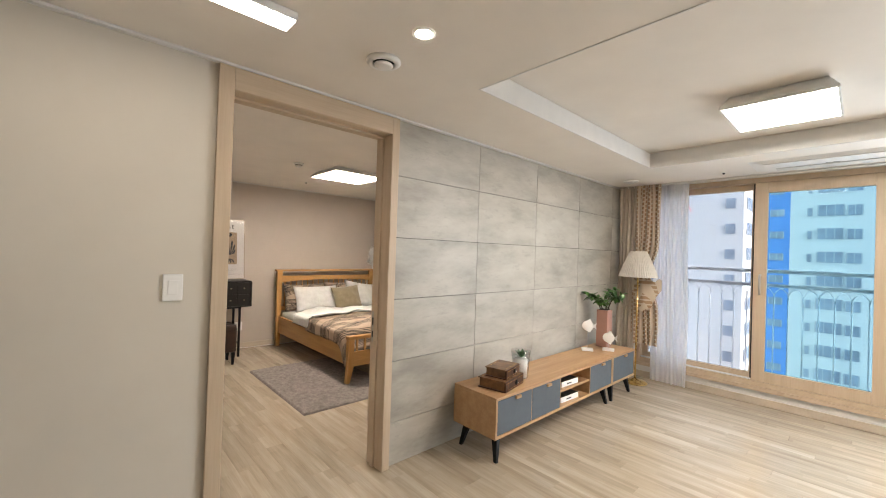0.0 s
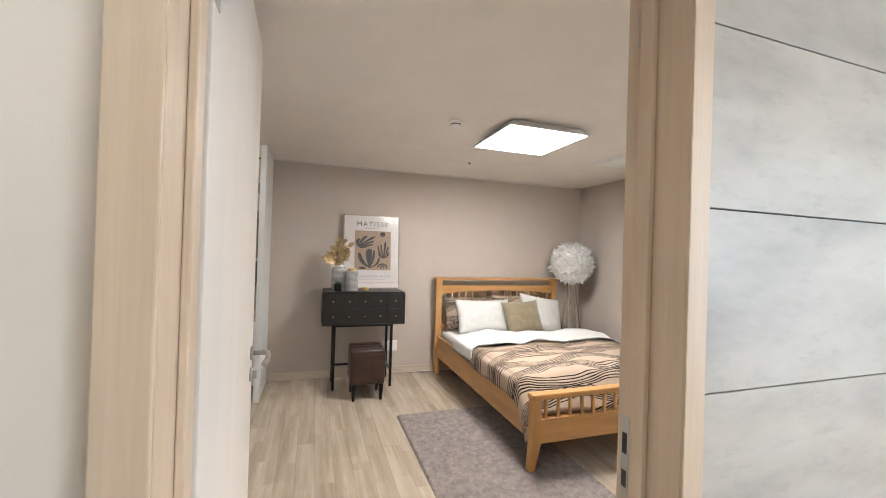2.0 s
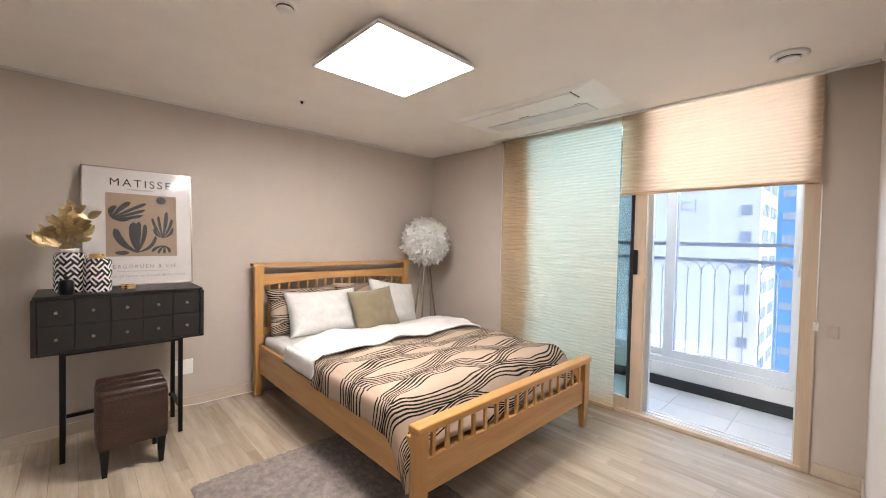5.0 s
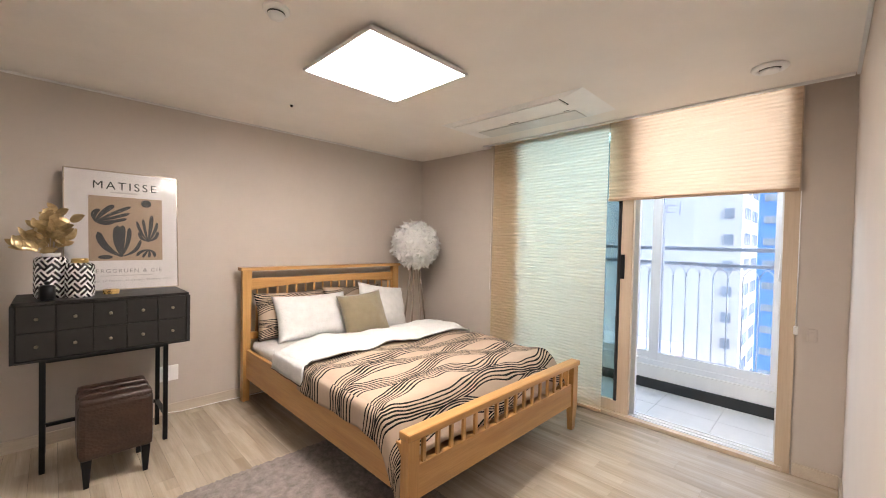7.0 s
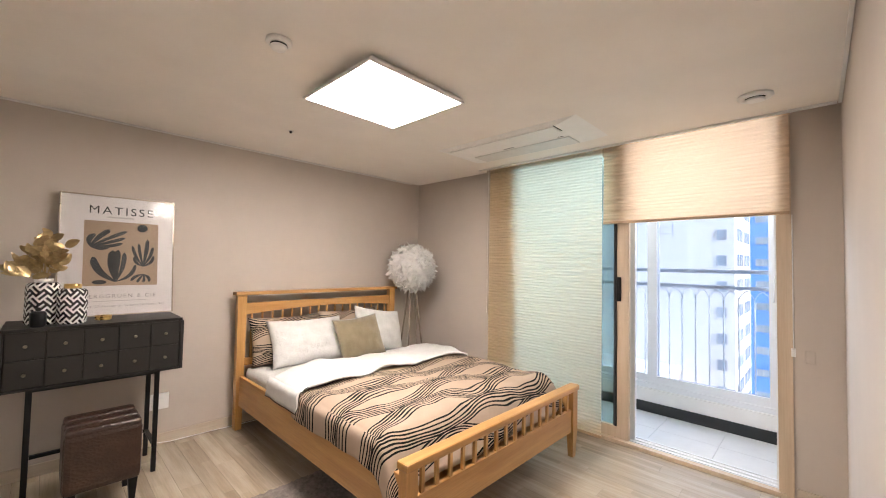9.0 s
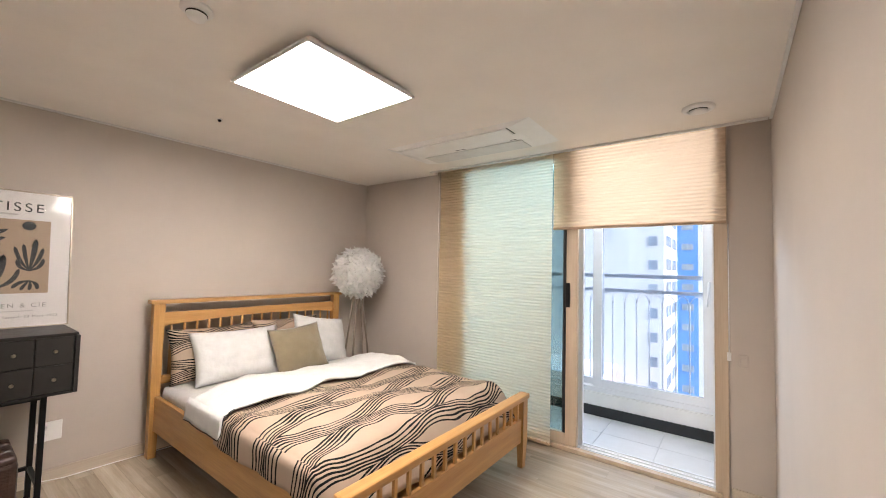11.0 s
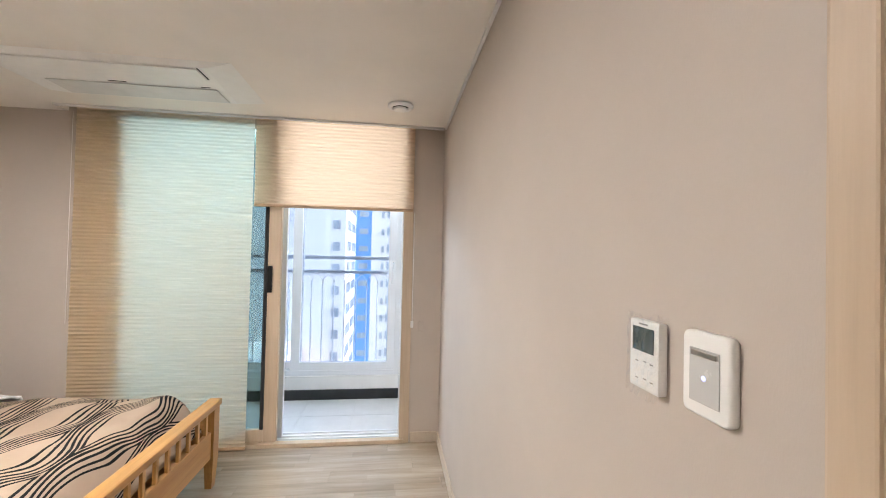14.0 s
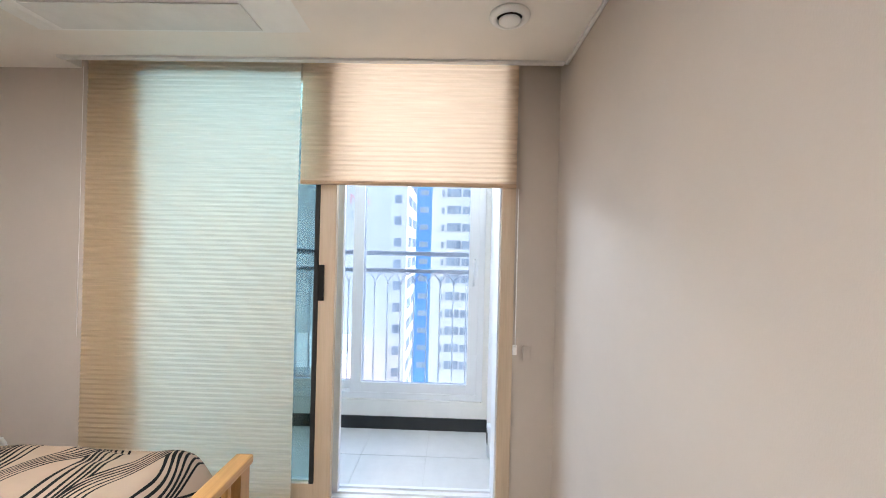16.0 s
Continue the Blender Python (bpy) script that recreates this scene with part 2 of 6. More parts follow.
M_WALL = wallpaper("taupe_wallpaper", (0.525, 0.462, 0.405))
M_WALL_LIVING = wallpaper("cream_wallpaper", (0.64, 0.59, 0.515))
M_CEIL = wallpaper("ceiling_paper", (0.83, 0.785, 0.73))
M_FRAME = wood("pale_door_wood", (0.50, 0.385, 0.27), (0.60, 0.48, 0.355), 2, 0.45, 7, grain=0.05, fine=0.2)
M_FRAME_H = wood("pale_door_wood_cross", (0.50, 0.385, 0.27), (0.60, 0.48, 0.355), 0, 0.45, 7, grain=0.05, fine=0.2)
M_LEAF = wood("pale_door_leaf", (0.66, 0.61, 0.55), (0.71, 0.66, 0.60), 2, 0.45, 5, grain=0.03, fine=0.10)
M_WHITE = plain("white_plastic", (0.83, 0.82, 0.80), 0.35, vary=0.03, grain=0.0)
M_PANEL = plain("white_panel", (0.71, 0.71, 0.70), 0.4, vary=0.03, grain=0.03)
M_TRIM = plain("white_trim", (0.72, 0.71, 0.69), 0.45, vary=0.03, grain=0.05)
M_BLACK = plain("black_metal", (0.008, 0.008, 0.0085), 0.42, vary=0.2, grain=0.1)
M_BLACK.node_tree.nodes["Principled BSDF"].inputs["Specular IOR Level"].default_value = 0.2
M_GAP = plain("dark_gap", (0.02, 0.02, 0.02), 0.8, grain=0)
M_SKIRT = plain("black_skirting_tile", (0.018, 0.019, 0.02), 0.35, vary=0.2, grain=0.05)
M_PLANK = wood("greige_laminate", (0.34, 0.275, 0.20), (0.50, 0.425, 0.335), 1, 0.20, 9, 0.07, 0.04, fine=0.22, staves=0.11)
M_BASE = wood("baseboard_wood", (0.52, 0.43, 0.33), (0.60, 0.52, 0.42), 0, 0.45, 6, grain=0.04)
M_OAK_X = wood("honey_oak_x", (0.43, 0.215, 0.065), (0.57, 0.32, 0.11), 0, 0.38, 12)
M_OAK_Y = wood("honey_oak_y", (0.43, 0.215, 0.065), (0.57, 0.32, 0.11), 1, 0.38, 12)
M_OAK_Z = wood("honey_oak_z", (0.43, 0.215, 0.065), (0.57, 0.32, 0.11), 2, 0.38, 12)
M_TVOAK = wood("cabinet_oak", (0.42, 0.24, 0.115), (0.54, 0.34, 0.18), 0, 0.42, 10)
M_SLATE = plain("slate_blue_panel", (0.085, 0.105, 0.125), 0.5, vary=0.05, grain=0.05)
M_CHAR = plain("charcoal_paint", (0.022, 0.020, 0.019), 0.45, vary=0.08, grain=0.06)
M_CHAR2 = plain("charcoal_drawer", (0.026, 0.024, 0.0225), 0.42, vary=0.08, grain=0.06)
for m_ in (M_CHAR, M_CHAR2):
    m_.node_tree.nodes["Principled BSDF"].inputs["Specular IOR Level"].default_value = 0.22
M_KNOB = plain("dull_knob_metal", (0.26, 0.22, 0.16), 0.4, 0.9, 0.1, grain=0)
M_BRASS = plain("brass", (0.62, 0.42, 0.16), 0.28, 1.0, 0.1, grain=0.03)
M_GOLD = plain("gold_leaf", (0.46, 0.345, 0.18), 0.36, 0.8, 0.25, 40, 0.5, 120)
M_STEEL = plain("brushed_steel", (0.45, 0.43, 0.40), 0.32, 1.0, 0.08, grain=0.05)
M_SHEET = cloth("white_cotton", (0.66, 0.65, 0.635), fold=0.4)
M_GREYSHEET = cloth("pale_grey_sheet", (0.60, 0.58, 0.56), fold=0.45)
M_OLIVE = cloth("olive_velvet", (0.235, 0.19, 0.115), fold=0.3, sheen=0.5)
M_DUVET = wavy_fabric("wavy_print", (0.43, 0.33, 0.25), (0.008, 0.010, 0.010))
M_RUG = plain("grey_shag", (0.225, 0.195, 0.178), 0.95, vary=0.28, scale=26, grain=1.0, grain_scale=420)
M_RUG.node_tree.nodes["Principled BSDF"].inputs["Specular IOR Level"].default_value = 0.05
M_TILE = marble_tile("grey_marble_tile")
M_GROUT = plain("dark_grout", (0.045, 0.042, 0.04), 0.8)
M_BALGROUT = plain("pale_grout", (0.57, 0.565, 0.55), 0.85)
M_BALTILE = plain("pale_floor_tile", (0.60, 0.595, 0.58), 0.4, vary=0.04, grain=0.05)
M_BALWALL = plain("balcony_paint", (0.78, 0.77, 0.75), 0.7, vary=0.03, grain=0.3)
M_PVC = plain("white_window_vinyl", (0.74, 0.75, 0.77), 0.35, vary=0.02, grain=0)
M_RAIL = plain("white_rail_paint", (0.86, 0.87, 0.88), 0.4, vary=0.03, grain=0)
M_GLASS = glass_pane("clear_glass", (0.95, 0.96, 0.97))
M_COATED = glass_pane("coated_window_glass", (0.67, 0.715, 0.78))
M_TEAL = glass_pane("tinted_glass", (0.75, 0.815, 0.80))
M_BLUEGLASS = glass_pane("blue_film_glass", (0.50, 0.675, 0.77), 0.01)
M_BLIND = pleated_fabric("honeycomb_blind", (0.62, 0.51, 0.37), (0.87, 0.62, 0.42), 0.38)
M_BLIND_PALE = pleated_fabric("pale_honeycomb_blind", (0.74, 0.57, 0.33), (0.90, 0.83, 0.775), 0.60)
M_SHEER = translucent("white_sheer", (0.84, 0.83, 0.82), (0.92, 0.92, 0.92), 0.6, 0.09)
M_DRAPE = cloth("beige_drape", (0.50, 0.43, 0.35))
M_MIRROR = plain("mirror_silver", (0.80, 0.81, 0.80), 0.02, 1.0, 0.0, grain=0)
M_PANELGLOW = glow("bedroom_panel_light", (1.0, 0.93, 0.83), LAMP_BED)
M_LIVGLOW = glow("living_panel_light", (1.0, 0.95, 0.88), LAMP_LIVING)
M_LINEGLOW = glow("linear_light_glow", (1.0, 0.94, 0.85), LAMP_LINE)
M_SPOTGLOW = glow("spot_light", (1.0, 0.92, 0.8), LAMP_SMALL)
M_SPOTGLOW_SIDE = glow("side_room_spot_light", (1.0, 0.93, 0.83), LAMP_SIDE)


# ---- geometry helpers ----
def box(bm, x0, x1, y0, y1, z0, z1, bev=0.0, seg=2):
    vs = bmesh.ops.create_cube(bm, size=1)["verts"]
    for v in vs:
        v.co = Vector((x0 + (v.co.x + 0.5) * (x1 - x0), y0 + (v.co.y + 0.5) * (y1 - y0), z0 + (v.co.z + 0.5) * (z1 - z0)))
    if bev:
        es = list({e for v in vs for e in v.link_edges})
        bmesh.ops.bevel(bm, geom=es, offset=bev, segments=seg, affect="EDGES", profile=0.6)
    return bm


def boxes(*specs, bev=0.0):
    bm = bmesh.new()
    for s in specs:
        box(bm, *s, bev=bev)
    return bm


def revolve(profile, seg=24, x=0, y=0):
    """Surface of revolution from (radius, z) pairs."""
    bm = bmesh.new()
    rings = []
    for r, z in profile:
        rings.append([bm.verts.new((x + r * math.cos(2 * math.pi * k / seg), y + r * math.sin(2 * math.pi * k / seg), z)) for k in range(seg)])
    for a, b in zip(rings, rings[1:]):
        for k in range(seg):
            bm.faces.new((a[k], a[(k + 1) % seg], b[(k + 1) % seg], b[k]))
    if profile[0][0] > 1e-4:
        bm.faces.new(list(reversed(rings[0])))
    if profile[-1][0] > 1e-4:
        bm.faces.new(rings[-1])
    for f in bm.faces:
        f.smooth = True
    bmesh.ops.remove_doubles(bm, verts=bm.verts, dist=1e-5)
    return bm


def tube(bm, pts, r, seg=8, r_end=None):
    """Round bar along points; tapers to r_end."""
    pts = [Vector(p) for p in pts]
    rings = []
    for i, p in enumerate(pts):
        d = (pts[min(i + 1, len(pts) - 1)] - pts[max(i - 1, 0)]).normalized()
        a = d.orthogonal().normalized() if i == 0 else (rings_a - d * rings_a.dot(d)).normalized()
        rings_a = a
        b = d.cross(a)
        rr = r if r_end is None else r + (r_end - r) * i / (len(pts) - 1)
        rings.append([bm.verts.new(p + (a * math.cos(2 * math.pi * k / seg) + b * math.sin(2 * math.pi * k / seg)) * rr) for k in range(seg)])
    for a, b in zip(rings, rings[1:]):
        for k in range(seg):
            bm.faces.new((a[k], a[(k + 1) % seg], b[(k + 1) % seg], b[k])).smooth = True
    bm.faces.new(list(reversed(rings[0])))
    bm.faces.new(rings[-1])
    return bm


def bar(p, q, r, seg=8, r_end=None):
    return tube(bmesh.new(), [p, q], r, seg, r_end)


def taper(bm, x, y, z0, z1, w0, d0, w1, d1, dx=0.0, dy=0.0):
    """Square leg: centre (x, y), size w1 x d1 at the top z1, w0 x d0 at the bottom z0, foot moved by dx, dy."""
    vs = []
    for z, w, d, ox, oy in ((z0, w0, d0, dx, dy), (z1, w1, d1, 0, 0)):
        vs.append([bm.verts.new((x + ox + sx * w / 2, y + oy + sy * d / 2, z)) for sx, sy in ((-1, -1), (1, -1), (1, 1), (-1, 1))])
    for k in range(4):
        bm.faces.new((vs[0][k], vs[0][(k + 1) % 4], vs[1][(k + 1) % 4], vs[1][k]))
    bm.faces.new(list(reversed(vs[0])))
    bm.faces.new(vs[1])
    return bm


def finish(name, bm, mat):
    me = bpy.data.meshes.new(name)
    bmesh.ops.recalc_face_normals(bm, faces=bm.faces)
    bm.to_mesh(me)
    bm.free()
    for m in mat if isinstance(mat, (list, tuple)) else (mat,):
        me.materials.append(m)
    return new(name, me)


def part(name, bm, mat, parent, label=""):
    ob = finish(name, bm, mat)
    ob.parent = parent
    return tagged(ob, label) if label else ob


def thing(name, label, category, at=(0, 0, 0), turn=0, group=""):
    e = new(name)
    e.empty_display_size = 0.1
    e.matrix_basis = pose(*at, 0, 0, turn)
    return tagged(e, label, category, group)


def solid(name, bm, mat, label, category, at=(0, 0, 0), turn=0, group=""):
    ob = finish(name, bm, mat)
    ob.matrix_basis = pose(*at, 0, 0, turn)
    return tagged(ob, label, category, group)


def structure(name, bm, mat, label):
    return tagged(finish(name, bm, mat), label, "", "", "structure")


def smooth(ob, levels=0):
    for p in ob.data.polygons:
        p.use_smooth = True
    return ob


def words(name, text, size, mat, parent, at, rot, depth=0.0005, align="CENTER", spacing=1.0, label=""):
    """Lettering as a thin mesh."""
    cu = bpy.data.curves.new(name, "FONT")
    cu.body, cu.size, cu.align_x, cu.align_y, cu.extrude, cu.space_character = text, size, align, "CENTER", depth, spacing
    tmp = bpy.data.objects.new(name, cu)
    scene.collection.objects.link(tmp)
    me = bpy.data.meshes.new_from_object(tmp.evaluated_get(bpy.context.evaluated_depsgraph_get()))
    bpy.data.objects.remove(tmp)
    me.materials.clear()
    me.materials.append(mat)
    ob = new(name, me)
    ob.parent = parent
    ob.matrix_basis = pose(*at, *rot)
    return tagged(ob, label) if label else ob


# ---- the place: sizes ----
CEIL = 2.30
Y_LIV, Y_BED = 2.172, 2.32          # the two faces of the wall between the rooms
Y_FAR, X_WIN = 5.905, 4.10          # bedroom's far wall and window wall
X_WEST0, X_WEST1, Y_WEST_END = 0.15, 0.29, 4.10
X_LIVWIN, X_OUT = 5.02, 5.15        # living-room window wall, balcony's outer wall
DOOR0, DOOR1, DOOR_H = 0.522, 1.447, 2.175

# floors
slab = bmesh.new()
box(slab, -3.2, 5.02, -3.2, 2.25, -0.12, -0.012)
box(slab, -3.2, 4.12, 2.25, 5.95, -0.12, -0.012)
structure("floor", slab, M_GAP, "pale greige wood laminate floor laid in long planks")
FLOOR = bpy.data.objects["floor"]

# ceilings
cb = bmesh.new()
box(cb, -3.2, 3.97, Y_BED, Y_FAR + 0.05, CEIL, CEIL + 0.14)
box(cb, 3.97, X_WIN + 0.02, 4.87, Y_FAR + 0.05, CEIL, CEIL + 0.14)
box(cb, 3.97, X_WIN + 0.02, Y_BED, 4.87, CEIL + 0.10, CEIL + 0.14)
structure("ceiling_bedroom", cb, M_CEIL, "plain off-white papered bedroom ceiling")
cl = bmesh.new()
TX0, TX1, TY0, TY1 = 1.53, 3.98, -2.0, 1.485
box(cl, -3.2, TX0, -3.2, Y_LIV, CEIL, CEIL + 0.14)
box(cl, TX0, TX1, TY1, Y_LIV, CEIL, CEIL + 0.14)
box(cl, TX0, TX1, -3.2, TY0, CEIL, CEIL + 0.14)
box(cl, TX1, X_LIVWIN + 0.02, -3.2, Y_LIV, CEIL, CEIL + 0.14)
box(cl, TX0 - 0.02, TX1 + 0.02, TY0 - 0.02, TY1 + 0.02, CEIL + 0.141, CEIL + 0.2)
structure("ceiling_living", cl, M_CEIL, "cream living-room ceiling with a recessed tray")
tray = bmesh.new()
for a in ((TX0, TX0 + 0.01, TY0, TY1), (TX1 - 0.01, TX1, TY0, TY1), (TX0 + 0.01, TX1 - 0.01, TY1 - 0.01, TY1), (TX0 + 0.01, TX1 - 0.01, TY0, TY0 + 0.01)):
    box(tray, *a, CEIL - 0.003, CEIL + 0.132, bev=0.002)
structure("trim_tray", tray, M_TRIM, "white moulding round the recessed ceiling tray")

# walls
w = boxes((-3.2, DOOR0 - 0.03, Y_LIV, Y_BED, 0, CEIL + 0.1), (DOOR1 + 0.03, 1.505, Y_LIV, Y_BED - 0.0045, 0, CEIL + 0.1),
          (DOOR0 - 0.03, DOOR1 + 0.03, Y_LIV, Y_BED, DOOR_H + 0.03, CEIL + 0.1))
structure("wall_living", w, M_WALL_LIVING, "cream papered wall beside the bedroom door")
structure("wall_between", boxes((1.505, X_LIVWIN + 0.2, Y_LIV + 0.012, Y_BED - 0.004, 0, CEIL + 0.1)), M_GROUT, "wall behind the marble tiles")
structure("wall_south_bedroom", boxes((-0.05 + DOOR1 + 0.08, X_WIN + 0.06, Y_BED - 0.004, Y_BED, 0, CEIL + 0.1)), M_WALL, "taupe papered bedroom wall beside the door")
structure("wall_north", boxes((-2.2, X_WIN + 0.2, Y_FAR, Y_FAR + 0.16, 0, CEIL + 0.1)), M_WALL, "taupe papered wall behind the bed")
OP0, OP1, OPH = 2.575, 4.62, 2.39   # balcony door opening in the window wall
structure("wall_window", boxes((X_WIN, X_WIN + 0.2, Y_BED - 0.004, OP0, 0, CEIL + 0.14), (X_WIN, X_WIN + 0.2, OP1, Y_FAR, 0, CEIL + 0.14),
                               (X_WIN, X_WIN + 0.2, OP0, OP1, OPH, CEIL + 0.14)), M_WALL, "taupe papered wall round the balcony door")
structure("wall_west", boxes((X_WEST0, X_WEST1, Y_BED, Y_WEST_END, 0, CEIL + 0.1), bev=0.002), M_PANEL, "pale wall end beside the dressing room opening")
# dressing room and bathroom, seen in the vanity mirror
BD0, BD1 = -0.60, 0.10
structure("wall_dressing_south", boxes((-2.0, BD0 - 0.08, 3.96, 4.06, 0, CEIL), (BD0 - 0.08, BD1 + 0.06, 3.96, 4.06, 2.16, CEIL), (BD1 + 0.06, X_WEST0, 3.96, 4.06, 0, CEIL)), M_WALL, "taupe wall with the bathroom doorway")
structure("wall_dressing_west", boxes((-2.1, -2.0, 2.3, Y_FAR, 0, CEIL)), M_WALL, "taupe end wall of the dressing room")
structure("wall_bathroom", boxes((-2.0, X_WEST0, 2.322, 2.36, 0, CEIL), bev=0.0), M_BALTILE, "pale tiled bathroom wall")
structure("wall_back", boxes((-3.2, X_LIVWIN + 0.2, -3.3, -3.2, 0, CEIL + 0.2)), M_WALL_LIVING, "cream papered wall of the living room")
structure("wall_hall", boxes((-3.3, -3.2, -3.3, 2.3, 0, CEIL + 0.2)), M_WALL_LIVING, "cream papered wall at the hall end")
LW0, LW1, LZ0, LZ1 = -2.4, 1.95, 0.17, 2.285
structure("wall_living_window", boxes((X_LIVWIN, X_LIVWIN + 0.2, -3.2, LW0, 0, CEIL + 0.2), (X_LIVWIN, X_LIVWIN + 0.2, LW1, Y_LIV + 0.012, 0, CEIL + 0.2),
                                     (X_LIVWIN, X_LIVWIN + 0.2, LW0, LW1, -0.1, LZ0), (X_LIVWIN, X_LIVWIN + 0.2, LW0, LW1, LZ1, CEIL + 0.2)), M_TRIM, "pale wall under the living-room window")

# balcony shell
structure("balcony_floor", boxes((X_WIN + 0.2, X_OUT + 0.2, 2.3, 5.9, -0.16, -0.062)), M_BALGROUT, "pale tiled balcony floor")
BFLOOR = bpy.data.objects["balcony_floor"]
BW0, BW1, BZ0, BZ1 = 2.60, 5.6, 0.17, 2.38
structure("wall_balcony", boxes((X_OUT, X_OUT + 0.18, 2.3, BW0, -0.16, CEIL + 0.14), (X_OUT, X_OUT + 0.18, BW0, BW1, -0.16, BZ0),
                                (X_OUT, X_OUT + 0.18, BW0, BW1, BZ1, CEIL + 0.14), (X_OUT, X_OUT + 0.18, BW1, 5.9, -0.16, CEIL + 0.14)), M_BALWALL, "white painted balcony parapet")
structure("wall_balcony_end", boxes((X_WIN + 0.2, X_OUT, 2.36, 2.56, -0.06, CEIL + 0.14)), M_BALWALL, "white painted balcony end wall")
structure("wall_balcony_far", boxes((X_WIN + 0.2, X_OUT, 5.75, 5.9, -0.06, CEIL + 0.14)), M_BALWALL, "white painted balcony far wall")
structure("ceiling_balcony", boxes((X_WIN + 0.2, X_OUT + 0.18, 2.3, 5.9, CEIL + 0.141, CEIL + 0.24)), M_BALWALL, "white painted balcony ceiling")
structure("baseboard_balcony", boxes((X_OUT - 0.012, X_OUT - 0.001, 2.56, 5.75, -0.06, 0.042)), M_SKIRT, "black tile skirting on the balcony")

# baseboards and ceiling trim
bb = bmesh.new()
box(bb, X_WEST1 + 0.006, X_WIN - 0.001, Y_FAR - 0.012, Y_FAR - 0.001, 0, 0.075, bev=0.002)
box(bb, 1.487, X_WIN - 0.013, Y_BED + 0.001, Y_BED + 0.012, 0, 0.075, bev=0.002)
structure("baseboard", bb, M_BASE, "pale wood baseboard")
bb = bmesh.new()
box(bb, X_WIN - 0.012, X_WIN - 0.001, 4.63, Y_FAR - 0.013, 0, 0.075, bev=0.002)
box(bb, X_WIN - 0.012, X_WIN - 0.001, Y_BED + 0.013, 2.53, 0, 0.075, bev=0.002)
structure("baseboard_window", bb, M_BASE, "pale wood baseboard")
structure("baseboard_living", boxes((X_LIVWIN - 0.012, X_LIVWIN - 0.001, -3.2, Y_LIV - 0.001, 0, 0.07), bev=0.002), M_BASE, "pale wood baseboard under the window")
tr = bmesh.new()
box(tr, X_WEST1 + 0.002, 3.97, Y_FAR - 0.016, Y_FAR - 0.001, CEIL - 0.014, CEIL - 0.001, bev=0.003)
box(tr, DOOR1 + 0.04, 3.97, Y_BED + 0.001, Y_BED + 0.016, CEIL - 0.014, CEIL - 0.001, bev=0.003)
box(tr, X_WEST1 + 0.001, X_WEST1 + 0.035, Y_BED + 0.02, Y_WEST_END - 0.03, CEIL - 0.022, CEIL - 0.001, bev=0.004)
box(tr, 3.955, 3.985, Y_BED + 0.02, 4.86, CEIL - 0.012, CEIL + 0.004, bev=0.002)
box(tr, -3.2, X_LIVWIN, Y_LIV - 0.030, Y_LIV - 0.001, CEIL - 0.014, CEIL - 0.001, bev=0.003)
structure("trim_ceiling", tr, M_TRIM, "white ceiling moulding")

# bedroom door: frame and open leaf
df = new("door_frame")
tagged(df, "pale wood door frame round the bedroom doorway", "door frame", "", "structure")
for nm, s, mt in (("jamb", (DOOR0 - 0.03, DOOR0, Y_LIV - 0.02, Y_BED + 0.02, 0, DOOR_H), M_FRAME), ("jamb", (DOOR1, DOOR1 + 0.03, Y_LIV - 0.02, Y_BED + 0.006, 0, DOOR_H), M_FRAME),
                  ("head", (DOOR0 - 0.03, DOOR1 + 0.03, Y_LIV - 0.02, Y_BED + 0.02, DOOR_H, DOOR_H + 0.03), M_FRAME_H),
                  ("casing", (DOOR0 - 0.07, DOOR0 - 0.002, Y_LIV - 0.026, Y_LIV - 0.001, 0, CEIL - 0.016), M_FRAME), ("casing", (DOOR1 + 0.002, DOOR1 + 0.058, Y_LIV - 0.026, Y_LIV - 0.001, 0, CEIL - 0.016), M_FRAME),
                  ("casing", (DOOR0 - 0.002, DOOR1 + 0.002, Y_LIV - 0.0265, Y_LIV - 0.001, DOOR_H + 0.002, CEIL - 0.016), M_FRAME_H),
                  ("casing", (DOOR1 + 0.003, DOOR1 + 0.040, Y_BED + 0.001, Y_BED + 0.009, 0, CEIL - 0.004), M_FRAME), ("casing", (DOOR0 - 0.066, DOOR0 - 0.002, Y_BED + 0.001, Y_BED + 0.026, 0, CEIL - 0.004), M_FRAME),
                  ("casing", (DOOR0 - 0.002, DOOR1 + 0.002, Y_BED + 0.001, Y_BED + 0.0265, DOOR_H + 0.002, CEIL - 0.004), M_FRAME_H),
                  ("door_stop", (DOOR1 - 0.014, DOOR1 - 0.0005, 2.235, 2.275, 0, DOOR_H - 0.014), M_FRAME), ("door_stop", (DOOR0 + 0.0005, DOOR0 + 0.014, 2.235, 2.275, 0, DOOR_H - 0.014), M_FRAME),
                  ("door_stop", (DOOR0 + 0.0005, DOOR1 - 0.0005, 2.235, 2.275, DOOR_H - 0.014, DOOR_H - 0.0005), M_FRAME_H)):
    part(nm, boxes(s, bev=0.003), mt, df)
# two dark strips added where only shade fills the hinge gap and stop groove
part("hinge_gap_shade", boxes((DOOR0 - 0.03, DOOR0 - 0.006, Y_BED + 0.0265, Y_BED + 0.0385, 0.01, DOOR_H - 0.01)), M_GAP, df, "dark strip standing in for shade in a door gap")
part("stop_groove_shade", boxes((DOOR0 + 0.0004, DOOR0 + 0.005, 2.2755, 2.281, 0.0, DOOR_H - 0.016)), M_GAP, df, "dark strip standing in for shade in a door gap")
strike = part("strike_plate", boxes((DOOR1 - 0.0022, DOOR1 - 0.0004, 2.288, 2.312, 0.81, 1.01), bev=0.0006), M_STEEL, df, "steel strike plate")
